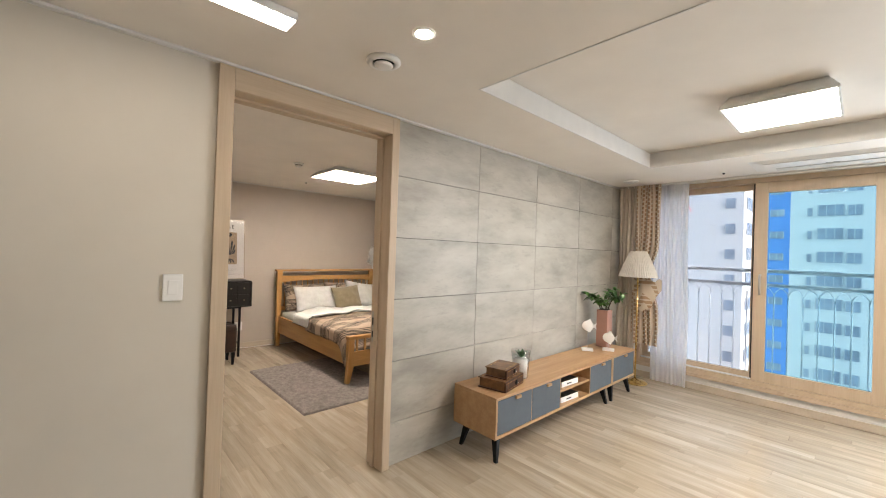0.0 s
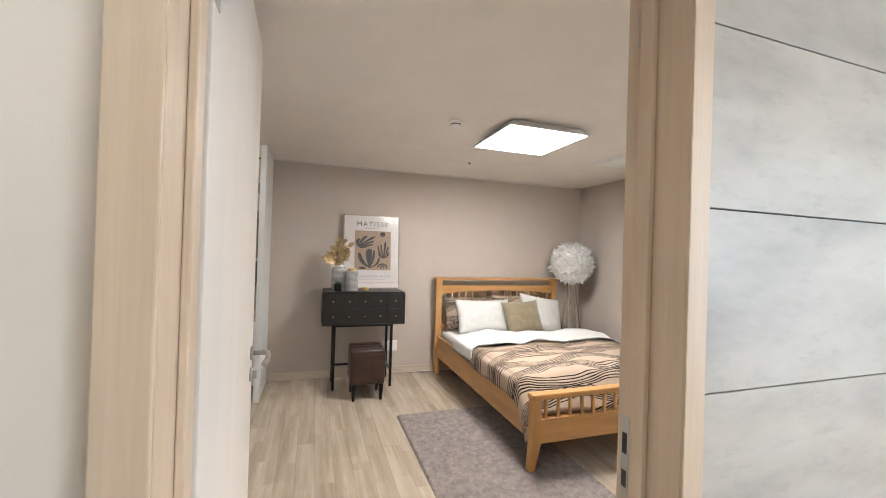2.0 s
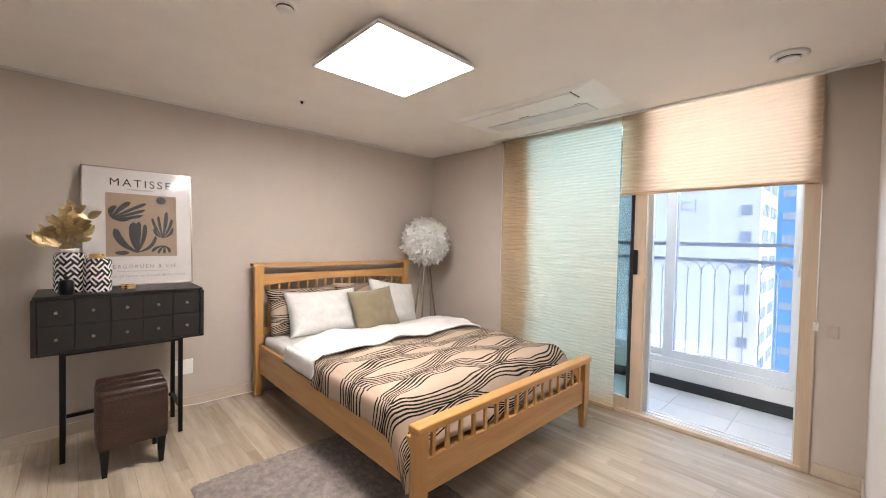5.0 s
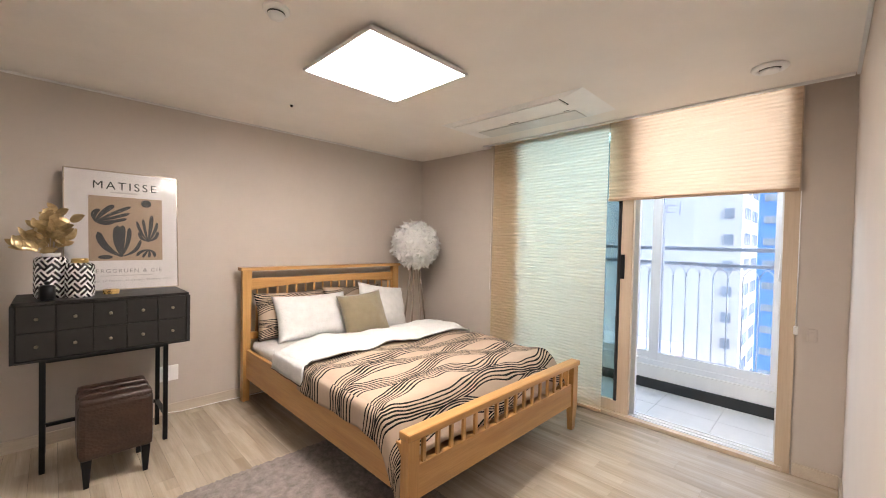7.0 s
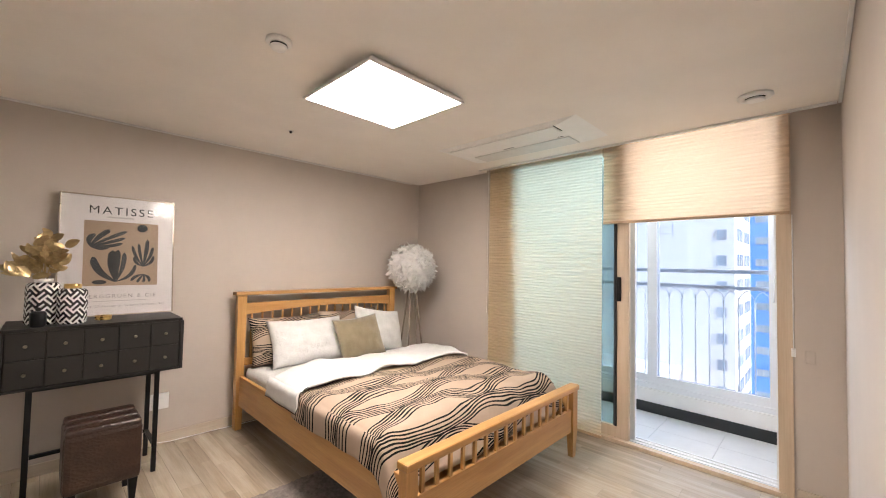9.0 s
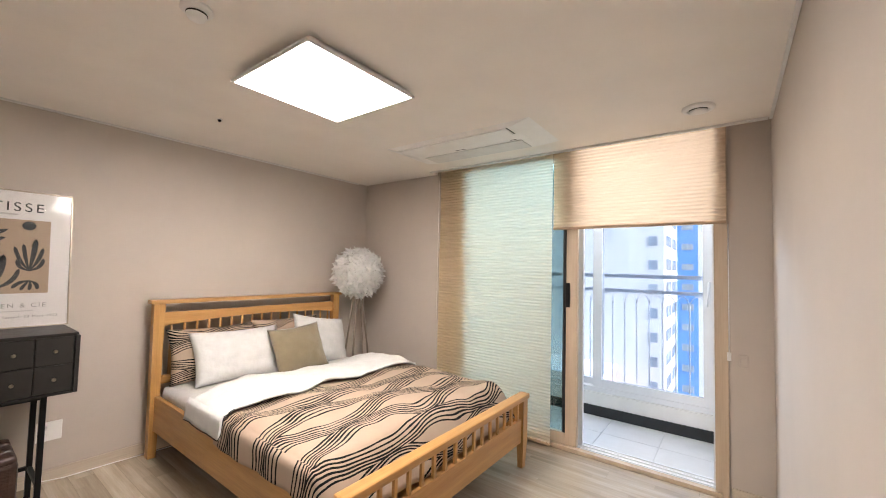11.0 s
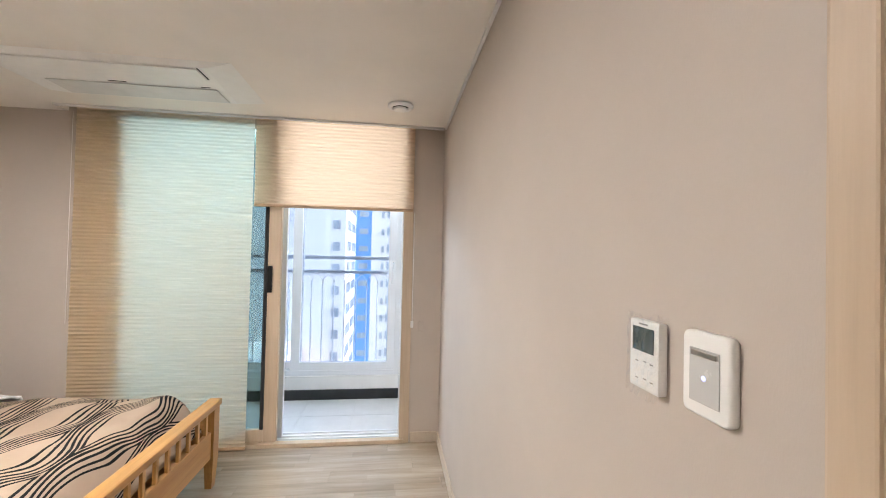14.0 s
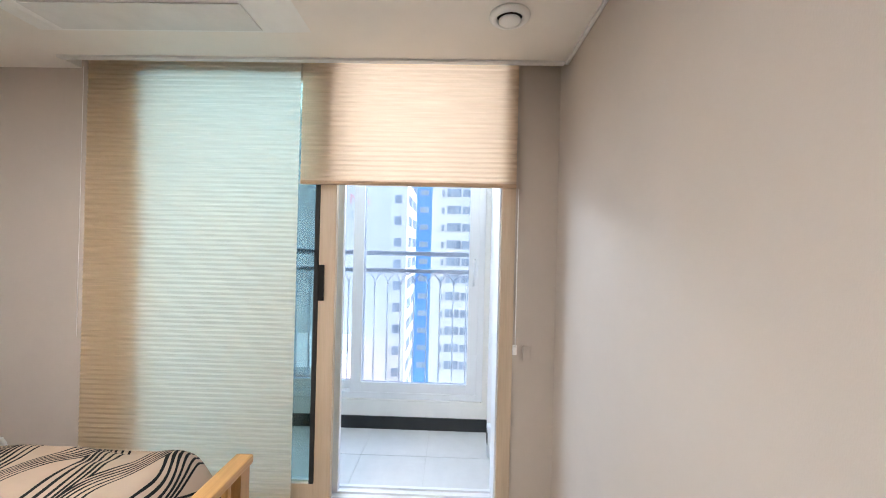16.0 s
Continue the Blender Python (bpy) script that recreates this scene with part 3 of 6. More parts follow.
# dark blocks on the plate stand in for the shade inside its holes
part("latch_hole", boxes((DOOR1 - 0.0032, DOOR1 - 0.0023, 2.293, 2.307, 0.84, 0.88), (DOOR1 - 0.0032, DOOR1 - 0.0023, 2.293, 2.307, 0.92, 0.97)), M_GAP, strike)

leaf = thing("door_1", "pale wood-grain bedroom door standing open against the wall", "door", (DOOR0 + 0.002, Y_BED + 0.04, 0), 91.6)
leaf["kind"] = "structure"
part("door_panel", boxes((0.0, 0.84, 0.0, 0.036, 0.008, 2.165), bev=0.0025), M_LEAF, leaf)
for z, nm in ((0.995, "door_handle"), (0.915, "key_rose")):
    rose = revolve([(0.0, 0), (0.026, 0.0), (0.026, 0.006), (0.022, 0.009), (0.0, 0.009)], 20)
    bmesh.ops.rotate(rose, verts=rose.verts, matrix=Matrix.Rotation(radians(90), 3, "X"))
    bmesh.ops.translate(rose, verts=rose.verts, vec=(0.785, 0.0, z))
    h = part(nm, rose, M_STEEL, leaf, "brushed steel " + nm.replace("_", " "))
    if nm == "door_handle":
        part("lever", tube(bmesh.new(), [(0.785, -0.008, z), (0.785, -0.045, z), (0.775, -0.058, z), (0.745, -0.062, z - 0.002), (0.70, -0.062, z - 0.008), (0.67, -0.055, z - 0.013)], 0.0095, 10), M_STEEL, h)
    else:
        part("thumb_turn", boxes((0.779, 0.791, -0.024, -0.008, z - 0.016, z + 0.016), bev=0.003), M_STEEL, h)
for z in (0.25, 1.9):
    part("hinge", boxes((-0.001, 0.05, -0.002, 0.0, z - 0.05, z + 0.05)), M_STEEL, leaf)

# vanity end panel
structure("wall_vanity_panel", boxes((0.238, 0.286, 5.33, Y_FAR - 0.001, 0, CEIL - 0.001), bev=0.002), M_PANEL, "white panel beside the vanity")


# ---- windows ----
def sash(parent, x0, x1, y0, y1, z0, z1, rail, frame_mat, glass_mat, name="sash"):
    """A window sash in a plane of constant x: frame of four members and its pane."""
    fr = bmesh.new()
    box(fr, x0, x1, y0, y0 + rail, z0, z1, bev=0.003)
    box(fr, x0, x1, y1 - rail, y1, z0, z1, bev=0.003)
    box(fr, x0, x1, y0 + rail, y1 - rail, z0, z0 + rail, bev=0.003)
    box(fr, x0, x1, y0 + rail, y1 - rail, z1 - rail, z1, bev=0.003)
    s = part(name, fr, frame_mat, parent)
    xm = (x0 + x1) / 2
    g = part("pane", boxes((xm - 0.004, xm + 0.004, y0 + rail - 0.004, y1 - rail + 0.004, z0 + rail - 0.004, z1 - rail + 0.004)), glass_mat, s)
    g.visible_shadow = glass_mat is M_TEAL
    return s


# balcony door in the bedroom
bd = new("window_1")
tagged(bd, "beige-framed sliding balcony door, slid open", "sliding door", "", "structure")
part("frame", boxes((X_WIN - 0.012, X_WIN - 0.0005, OP0 - 0.035, OP0 + 0.001, 0.0, OPH), (X_WIN - 0.012, X_WIN + 0.2, OP0, OP0 + 0.035, 0.03, OPH - 0.04), bev=0.002), M_FRAME, bd)
part("frame", boxes((X_WIN, X_WIN + 0.2, OP1 - 0.04, OP1 - 0.001, 0.03, OPH - 0.04)), M_FRAME, bd)
part("frame", boxes((X_WIN, X_WIN + 0.2, OP0 + 0.001, OP1 - 0.001, OPH - 0.04, OPH - 0.001)), M_FRAME_H, bd)
part("threshold", boxes((X_WIN - 0.02, X_WIN + 0.03, OP0 + 0.001, OP1 - 0.001, 0.0, 0.028), bev=0.003), M_FRAME_H, bd)
part("track", boxes((X_WIN + 0.031, X_WIN + 0.2, OP0 + 0.001, OP1 - 0.001, -0.02, 0.012), (X_WIN + 0.06, X_WIN + 0.066, OP0 + 0.04, OP1 - 0.04, 0.0121, 0.024), (X_WIN + 0.11, X_WIN + 0.116, OP0 + 0.04, OP1 - 0.04, 0.0121, 0.024), (X_WIN + 0.16, X_WIN + 0.166, OP0 + 0.04, OP1 - 0.04, 0.0121, 0.024)), M_PVC, bd, "white sliding tracks")
part("jamb_lining", boxes((X_WIN + 0.012, X_WIN + 0.2, OP0 + 0.036, OP0 + 0.044, 0.03, OPH - 0.04)), M_PVC, bd)
s1 = sash(bd, X_WIN + 0.012, X_WIN + 0.05, 3.48, 4.579, 0.03, OPH - 0.045, 0.088, M_FRAME, M_TEAL)
pull = part("pull_handle", boxes((X_WIN - 0.004, X_WIN + 0.011, 3.535, 3.565, 1.09, 1.28), bev=0.004), M_BLACK, s1, "black pull handle")
sash(bd, X_WIN + 0.09, X_WIN + 0.128, 3.46, 4.579, 0.03, OPH - 0.045, 0.06, M_PVC, M_TEAL)
part("edge_seal", boxes((X_WIN + 0.013, X_WIN + 0.052, 3.572, 3.594, 0.03, OPH - 0.05)), M_GAP, s1)

# balcony's outer window
bw = new("window_2")
tagged(bw, "white vinyl sliding balcony window", "window", "", "structure")
part("frame", boxes((X_OUT + 0.02, X_OUT + 0.16, BW0, BW0 + 0.05, BZ0, BZ1), (X_OUT + 0.02, X_OUT + 0.16, BW1 - 0.05, BW1, BZ0, BZ1),
                    (X_OUT + 0.02, X_OUT + 0.16, BW0 + 0.05, BW1 - 0.05, BZ0, BZ0 + 0.05), (X_OUT + 0.02, X_OUT + 0.16, BW0 + 0.05, BW1 - 0.05, BZ1 - 0.05, BZ1), bev=0.003), M_PVC, bw)
rs = sash(bw, X_OUT + 0.03, X_OUT + 0.075, 2.64, 3.66, BZ0 + 0.04, BZ1 - 0.04, 0.085, M_PVC, M_COATED)
part("handle", tube(bmesh.new(), [(X_OUT + 0.028, 2.68, 1.30), (X_OUT - 0.012, 2.68, 1.29), (X_OUT - 0.016, 2.682, 1.20), (X_OUT - 0.01, 2.69, 1.09)], 0.009, 8), M_PVC, rs)
sash(bw, X_OUT + 0.09, X_OUT + 0.135, 3.575, 5.56, BZ0 + 0.04, BZ1 - 0.04, 0.075, M_PVC, M_COATED)

# living-room window
lw = new("window_3")
tagged(lw, "beige-framed living-room sliding window with blue film glass", "window", "", "structure")
part("frame", boxes((X_LIVWIN - 0.01, X_LIVWIN + 0.2, LW0, LW0 + 0.05, LZ0, LZ1), (X_LIVWIN - 0.01, X_LIVWIN + 0.2, LW1 - 0.05, LW1, LZ0, LZ1), bev=0.003), M_FRAME, lw)
part("frame", boxes((X_LIVWIN - 0.01, X_LIVWIN + 0.2, LW0 + 0.05, LW1 - 0.05, LZ0, LZ0 + 0.06), (X_LIVWIN - 0.01, X_LIVWIN + 0.2, LW0 + 0.05, LW1 - 0.05, LZ1 - 0.05, LZ1), bev=0.003), M_FRAME_H, lw)
part("window_sill", boxes((X_LIVWIN - 0.03, X_LIVWIN - 0.011, LW0, LW1, LZ0 - 0.03, LZ0 + 0.012), bev=0.004), M_FRAME_H, lw)
part("track", boxes((X_LIVWIN + 0.02, X_LIVWIN + 0.06, 0.84, LW1 - 0.051, LZ0 + 0.061, LZ0 + 0.07)), M_PVC, lw)
rl = sash(lw, X_LIVWIN + 0.0, X_LIVWIN + 0.045, -0.10, 0.83, LZ0 + 0.062, LZ1 - 0.052, 0.105, M_FRAME, M_BLUEGLASS)
part("handle", tube(bmesh.new(), [(X_LIVWIN, 0.775, 1.30), (X_LIVWIN - 0.035, 0.775, 1.29), (X_LIVWIN - 0.04, 0.775, 1.2), (X_LIVWIN - 0.025, 0.775, 1.10)], 0.011, 8), M_STEEL, rl, "steel window handle")
sash(lw, X_LIVWIN + 0.07, X_LIVWIN + 0.115, 0.80, 1.90, LZ0 + 0.062, LZ1 - 0.052, 0.06, M_FRAME, M_COATED)
part("edge_seal", boxes((X_LIVWIN + 0.04, X_LIVWIN + 0.069, 0.832, 0.846, LZ0 + 0.072, LZ1 - 0.054)), M_GAP, lw)
sash(lw, X_LIVWIN + 0.07, X_LIVWIN + 0.115, -1.2, -0.1, LZ0 + 0.062, LZ1 - 0.052, 0.06, M_FRAME, M_BLUEGLASS)
sash(lw, X_LIVWIN + 0.0, X_LIVWIN + 0.045, -2.34, -1.19, LZ0 + 0.062, LZ1 - 0.052, 0.06, M_FRAME, M_COATED)


# safety railing with hooped ornament, outside the windows
def railing(y0, y1, name, label, wall):
    r = thing(name, label, "railing", (5.46, 0, 0))
    part("top_rail", boxes((-0.025, 0.025, y0, y1, 1.315, 1.355), bev=0.006), M_RAIL, r)
    part("rail", boxes((-0.012, 0.012, y0, y1, 1.17, 1.20), bev=0.004), M_RAIL, r)
    part("bottom_rail", boxes((-0.012, 0.012, y0, y1, 0.12, 0.15), bev=0.004), M_RAIL, r)
    part("bracket", boxes((-0.012, 0.012, y0, y0 + 0.024, 0.06, 1.314), bev=0.003), M_RAIL, r)
    part("bracket", boxes((-0.012, 0.012, y1 - 0.024, y1, 0.06, 1.314), bev=0.003), M_RAIL, r)
    for yy in (y0 + 0.012, (y0 + y1) / 2, y1 - 0.012):
        for zz in (0.07, 1.335):
            part("bracket", boxes((wall - 5.46, -0.0, yy - 0.012, yy + 0.012, zz - 0.012, zz + 0.012)), M_RAIL, r)
    n = round((y1 - y0) / 0.116)
    st = (y1 - y0) / n
    picket = None
    for k in range(1, n):
        p = part("picket", bar((0, 0, 0.15), (0, 0, 1.06), 0.006, 6), M_RAIL, r) if picket is None else r
        if picket is None:
            picket = p
        else:
            p = new("picket", picket.data)
            p.parent = r
        p.location = (0, y0 + k * st, 0)
    hoop = None
    for k in range(1, n - 1):
        if hoop is None:
            pts = [(0, -st * math.cos(a), 1.06 + 0.11 * math.sin(a)) for a in (math.pi * i / 12 for i in range(13))]
            hoop = part("hoop", tube(bmesh.new(), pts, 0.0045, 5), M_RAIL, r)
            h = hoop
        else:
            h = new("hoop", hoop.data)
            h.parent = r
        h.location = (0, y0 + (k + 0.0) * st, 0)
    return r


railing(2.5, 5.6, "balcony_railing", "white painted steel railing with looped ornament outside the balcony", X_OUT + 0.18)
railing(-2.4, 2.1, "window_railing", "white painted steel railing with looped ornament outside the living room", X_LIVWIN + 0.2)


# ---- honeycomb blinds ----
M_BLINDRAIL = plain("tan_blind_rail", (0.50, 0.34, 0.21), 0.55, grain=0.05)


def blind(name, y0, y1, z0, z1, label, fabric):
    b = thing(name, label, "window blind", (X_WIN - 0.045, 0, 0), 0, "bedroom honeycomb blinds")
    bm = bmesh.new()
    n = int((z1 - z0 - 0.06) / 0.0125)
    zs = [z0 + 0.02 + (z1 - 0.04 - z0 - 0.02) * k / n for k in range(n + 1)]
    rows = []
    ys = [y0 + (y1 - y0) * k / 16 for k in range(17)]
    for k, z in enumerate(zs):
        rows.append([bm.verts.new((0.0028 if k % 2 else -0.0028, y, z)) for y in ys])
    for a, c in zip(rows, rows[1:]):
        for i in range(16):
            bm.faces.new((a[i], a[i + 1], c[i + 1], c[i]))
    part("fabric", bm, fabric, b, "pleated beige honeycomb fabric")
    part("bottom_rail", boxes((-0.012, 0.012, y0, y1, z0, z0 + 0.02), bev=0.004), M_BLINDRAIL, b)
    part("head_rail", boxes((-0.016, 0.016, y0, y1, z1 - 0.04, z1), bev=0.002), M_TRIM, b)
    return b


b1 = blind("window_blind", 3.665, 4.79, 0.012, CEIL + 0.095, "beige honeycomb blind let down to the floor", M_BLIND_PALE)
b2 = blind("window_blind", 2.545, 3.655, 1.695, CEIL + 0.095, "beige honeycomb blind drawn up above the open balcony door", M_BLIND)
part("cord", bar((-0.005, -0.0, 0), (-0.005, 0.0, 0.8), 0.0026, 6), M_WHITE, b2).location = (-0.01, 2.535, 0.89)
part("cord_weight", boxes((-0.011, 0.001, 2.525, 2.546, 0.85, 0.90), bev=0.003), M_WHITE, b2)
part("cord", bar((-0.005, 0, 0), (-0.005, 0, 1.4), 0.0015, 5), M_WHITE, b1).location = (-0.01, 4.80, 0.88)


# ---- ceiling fittings ----
def panel_light(label, x0, x1, y0, y1, z, ceiling, glow_mat, group):
    l = thing("ceiling_light", label, "ceiling light", ((x0 + x1) / 2, (y0 + y1) / 2, ceiling), 0, group)
    a, c, h = (x1 - x0) / 2, (y1 - y0) / 2, ceiling - z
    bm = bmesh.new()
    top = [bm.verts.new((sx * (a - 0.045), sy * (c - 0.045), 0)) for sx, sy in ((-1, -1), (1, -1), (1, 1), (-1, 1))]
    mid = [bm.verts.new((sx * a, sy * c, -h + 0.012)) for sx, sy in ((-1, -1), (1, -1), (1, 1), (-1, 1))]
    low = [bm.verts.new((sx * a, sy * c, -h)) for sx, sy in ((-1, -1), (1, -1), (1, 1), (-1, 1))]
    inn = [bm.verts.new((sx * (a - 0.012), sy * (c - 0.012), -h)) for sx, sy in ((-1, -1), (1, -1), (1, 1), (-1, 1))]
    up = [bm.verts.new((sx * (a - 0.012), sy * (c - 0.012), -h + 0.006)) for sx, sy in ((-1, -1), (1, -1), (1, 1), (-1, 1))]
    for r, q in ((top, mid), (mid, low), (low, inn), (inn, up)):
        for k in range(4):
            bm.faces.new((r[k], r[(k + 1) % 4], q[(k + 1) % 4], q[k]))
    part("frame", bm, M_WHITE, l)
    part("diffuser", boxes((-a + 0.012, a - 0.012, -c + 0.012, c - 0.012, -h + 0.002, -h + 0.008)), glow_mat, l, "glowing white diffuser")
    return l


panel_light("square white LED panel light, switched on", 1.909, 2.541, 3.825, 4.447, 2.247, CEIL, M_PANELGLOW, "panel lights")
panel_light("square white LED panel light in the ceiling tray, switched on", 2.88, 3.47, 0.17, 0.70, 2.36, CEIL + 0.141, M_LIVGLOW, "panel lights")
panel_light("square white LED panel light in the ceiling tray, switched on", 2.88, 3.47, -0.62, -0.09, 2.36, CEIL + 0.141, M_LIVGLOW, "panel lights")


def round_vent(x, y):
    v = thing("ceiling_vent", "round white ceiling air vent with a dark slot", "air vent", (x, y, CEIL), 0, "ceiling vents")
    part("ring", revolve([(0.078, 0), (0.08, -0.008), (0.072, -0.016), (0.055, -0.02), (0.05, -0.012), (0.05, 0)], 32), M_WHITE, v)
    part("gap", revolve([(0.049, -0.001), (0.049, -0.006), (0.0, -0.006)], 24), M_GAP, v)
    part("disc", revolve([(0.0, -0.03), (0.03, -0.03), (0.042, -0.026), (0.043, -0.02), (0.02, -0.012), (0.0, -0.012)], 28), M_WHITE, v)
    part("stem", revolve([(0.008, -0.001), (0.008, -0.014)], 10), M_WHITE, v)
    return v


round_vent(3.60, 2.66), round_vent(1.0, 1.595), round_vent(4.53, 1.87)


def smoke_detector(x, y):
    d = thing("smoke_detector", "white round ceiling smoke detector", "smoke detector", (x, y, CEIL))
    part("base", revolve([(0.052, 0), (0.053, -0.012), (0.048, -0.016), (0.0, -0.016)], 28), M_WHITE, d)
    part("head", revolve([(0.034, -0.016), (0.034, -0.03), (0.028, -0.04), (0.014, -0.046), (0.0, -0.046)], 24), M_WHITE, d)
    part("grille", revolve([(0.0345, -0.02), (0.0355, -0.023), (0.0345, -0.026)], 24), M_GAP, d)


smoke_detector(1.617, 4.072)


def sprinkler(x, y):
    d = thing("sprinkler_head", "small recessed ceiling sprinkler head", "sprinkler", (x, y, CEIL), 0, "sprinkler heads")
    part("collar", revolve([(0.021, 0), (0.021, -0.003), (0.015, -0.005), (0.014, 0)], 20), M_WHITE, d)
    part("bulb", revolve([(0.012, 0), (0.009, -0.012), (0.005, -0.018), (0.0, -0.018)], 12), M_BLACK, d)


sprinkler(2.165, 5.165), sprinkler(2.214, 2.974), sprinkler(4.62, 1.02)


def downlight(x, y, z=CEIL, r=0.045, lit=M_SPOTGLOW_SIDE):
    d = thing("downlight", "small round recessed downlight, switched on", "downlight", (x, y, z), 0, "downlights")
    part("trim_ring", revolve([(r + 0.012, 0), (r + 0.012, -0.003), (r, -0.006), (r - 0.003, 0)], 28), M_WHITE, d)
    part("lens", revolve([(0.0, -0.004), (r - 0.002, -0.004), (r - 0.002, -0.001)], 24), lit, d)


downlight(0.987, 1.288, r=0.036, lit=M_SPOTGLOW)
downlight(-0.16, 5.25), downlight(-0.86, 2.80)
ll = thing("linear_light", "long slim white LED linear ceiling light, switched on", "ceiling light", (0.40, 1.575, CEIL))
part("body", boxes((-0.75, 0.17, -0.052, 0.052, -0.03, 0), bev=0.003), M_WHITE, ll)
part("diffuser", boxes((-0.745, 0.165, -0.046, 0.046, -0.034, -0.0305)), M_LINEGLOW, ll)


def cassette(x0, x1, y0, y1, label):
    """One-way ceiling air conditioner panel: bevelled surround, intake flap, outlet."""
    a = thing("ceiling_air_conditioner", label, "air conditioner", (x0, y0, CEIL), 0, "ceiling air conditioners")
    W, L = x1 - x0, y1 - y0
    bm = bmesh.new()
    o = [bm.verts.new(p) for p in ((0, 0, 0), (W, 0, 0), (W, L, 0), (0, L, 0))]
    i = [bm.verts.new(p) for p in ((0.025, 0.13, -0.022), (W - 0.035, 0.15, -0.022), (W - 0.035, L - 0.13, -0.022), (0.025, L - 0.08, -0.022))]
    for k in range(4):
        bm.faces.new((o[k], o[(k + 1) % 4], i[(k + 1) % 4], i[k]))
    bm.faces.new(list(reversed(i)))
    part("surround", bm, M_WHITE, a)
    part("intake_flap", boxes((0.035, 0.150, 0.175, L - 0.10, -0.031, -0.0225), bev=0.003), M_WHITE, a)
    part("flap_gap", boxes((0.150, 0.157, 0.175, L - 0.10, -0.0245, -0.0222), (0.031, 0.1565, 0.168, 0.1745, -0.0245, -0.0222)), M_GAP, a)
    # the outlet's shade is put into this greyer plastic colour
    part("outlet_flap", boxes((0.285, W - 0.055, 0.185, L - 0.16, -0.029, -0.0225), bev=0.004), plain("shaded_plastic", (0.68, 0.67, 0.65), 0.45, grain=0), a)
    part("badge", boxes((0.258, 0.266, L / 2 + 0.03, L / 2 + 0.12, -0.0236, -0.0225)), M_CHAR, a, "dark maker's mark")
    part("badge", boxes((0.262, 0.267, 0.21, 0.26, -0.0236, -0.0225)), M_CHAR, a)
    return a


cassette(3.215, 3.735, 3.495, 4.70, "white one-way ceiling air conditioner panel")
cassette(4.27, 4.74, -0.42, 0.78, "white one-way ceiling air conditioner panel by the living-room window")

# ---- rug ----
rug = bmesh.new()
random.seed(4)
NX, NY = 110, 160
grid = [[rug.verts.new((1.01 * i / NX, 1.49 * j / NY, 0.0 if i in (0, NX) or j in (0, NY) else 0.017 + random.uniform(-0.005, 0.005))) for j in range(NY + 1)] for i in range(NX + 1)]
for i in range(NX):
    for j in range(NY):
        rug.faces.new((grid[i][j], grid[i + 1][j], grid[i + 1][j + 1], grid[i][j + 1])).smooth = True
for f in rug.faces:
    f.smooth = True
RUG = solid("rug", rug, M_RUG, "grey short-pile rug lying beside the bed", "rug", (1.412, 3.255, 0.001))

# ---- bed ----
bed = thing("bed", "honey-oak double bed with slatted headboard and footboard", "bed", (2.852, 4.76, 0))
HX, FX = 0.80, 0.805      # half widths
YH, YF = 1.035, -1.06    # headboard and footboard lines
for sx in (-1, 1):
    bm = bmesh.new()
    taper(bm, sx * (HX - 0.035), YH, 0, 1.07, 0.05, 0.06, 0.07, 0.055)
    part("head_post", bm, M_OAK_Z, bed)
    bm = bmesh.new()
    taper(bm, sx * (FX - 0.035), YF, 0.19, 0.475, 0.066, 0.05, 0.066, 0.05)
    taper(bm, sx * (FX - 0.035), YF, 0, 0.19, 0.042, 0.036, 0.066, 0.05, sx * 0.022, 0.012)
    part("foot_post", bm, M_OAK_Z, bed)
    part("side_rail", boxes((sx * (HX - 0.045) - 0.014, sx * (HX - 0.045) + 0.014, YF + 0.026, YH - 0.03, 0.19, 0.425), bev=0.004), M_OAK_Y, bed)
part("head_cap", boxes((-HX - 0.02, HX + 0.02, YH - 0.045, YH + 0.04, 1.07, 1.098), bev=0.006), M_OAK_X, bed)
bm = bmesh.new()
n = 20
top, low = [], []
for k in range(n + 1):
    x = -HX + 0.071 + (2 * HX - 0.142) * k / n
    u = 2 * k / n - 1
    top.append([bm.verts.new((x, YH + d, 1.005)) for d in (-0.013, 0.013)])
    low.append([bm.verts.new((x, YH + d, 0.945 - 0.035 * u * u)) for d in (-0.013, 0.013)])
for k in range(n):
    for q in ((top[k][0], top[k + 1][0], low[k + 1][0], low[k][0]), (top[k][1], low[k][1], low[k + 1][1], top[k + 1][1]),
              (top[k][0], top[k][1], top[k + 1][1], top[k + 1][0]), (low[k][0], low[k + 1][0], low[k + 1][1], low[k][1])):
        bm.faces.new(q)
part("head_rail", bm, M_OAK_X, bed)
part("lower_rail", boxes((-HX + 0.071, HX - 0.071, YH - 0.013, YH + 0.013, 0.50, 0.56), bev=0.003), M_OAK_X, bed)
for k in range(17):
    x = -HX + 0.12 + (2 * HX - 0.24) * k / 16
    u = x / (HX - 0.07)
    part("head_slat", tube(bmesh.new(), [(x, YH, 0.55), (x, YH, 0.66), (x, YH, 0.80), (x, YH, 0.95 - 0.035 * u * u)], 0.0125, 6, 0.0085), M_OAK_Z, bed)
cap = boxes((-FX - 0.006, FX + 0.006, YF - 0.038, YF + 0.034, 0.476, 0.512), bev=0.009)
part("foot_cap", cap, M_OAK_X, bed)
part("foot_panel", boxes((-FX + 0.069, FX - 0.069, YF - 0.012, YF + 0.012, 0.19, 0.345), bev=0.003), M_OAK_X, bed)
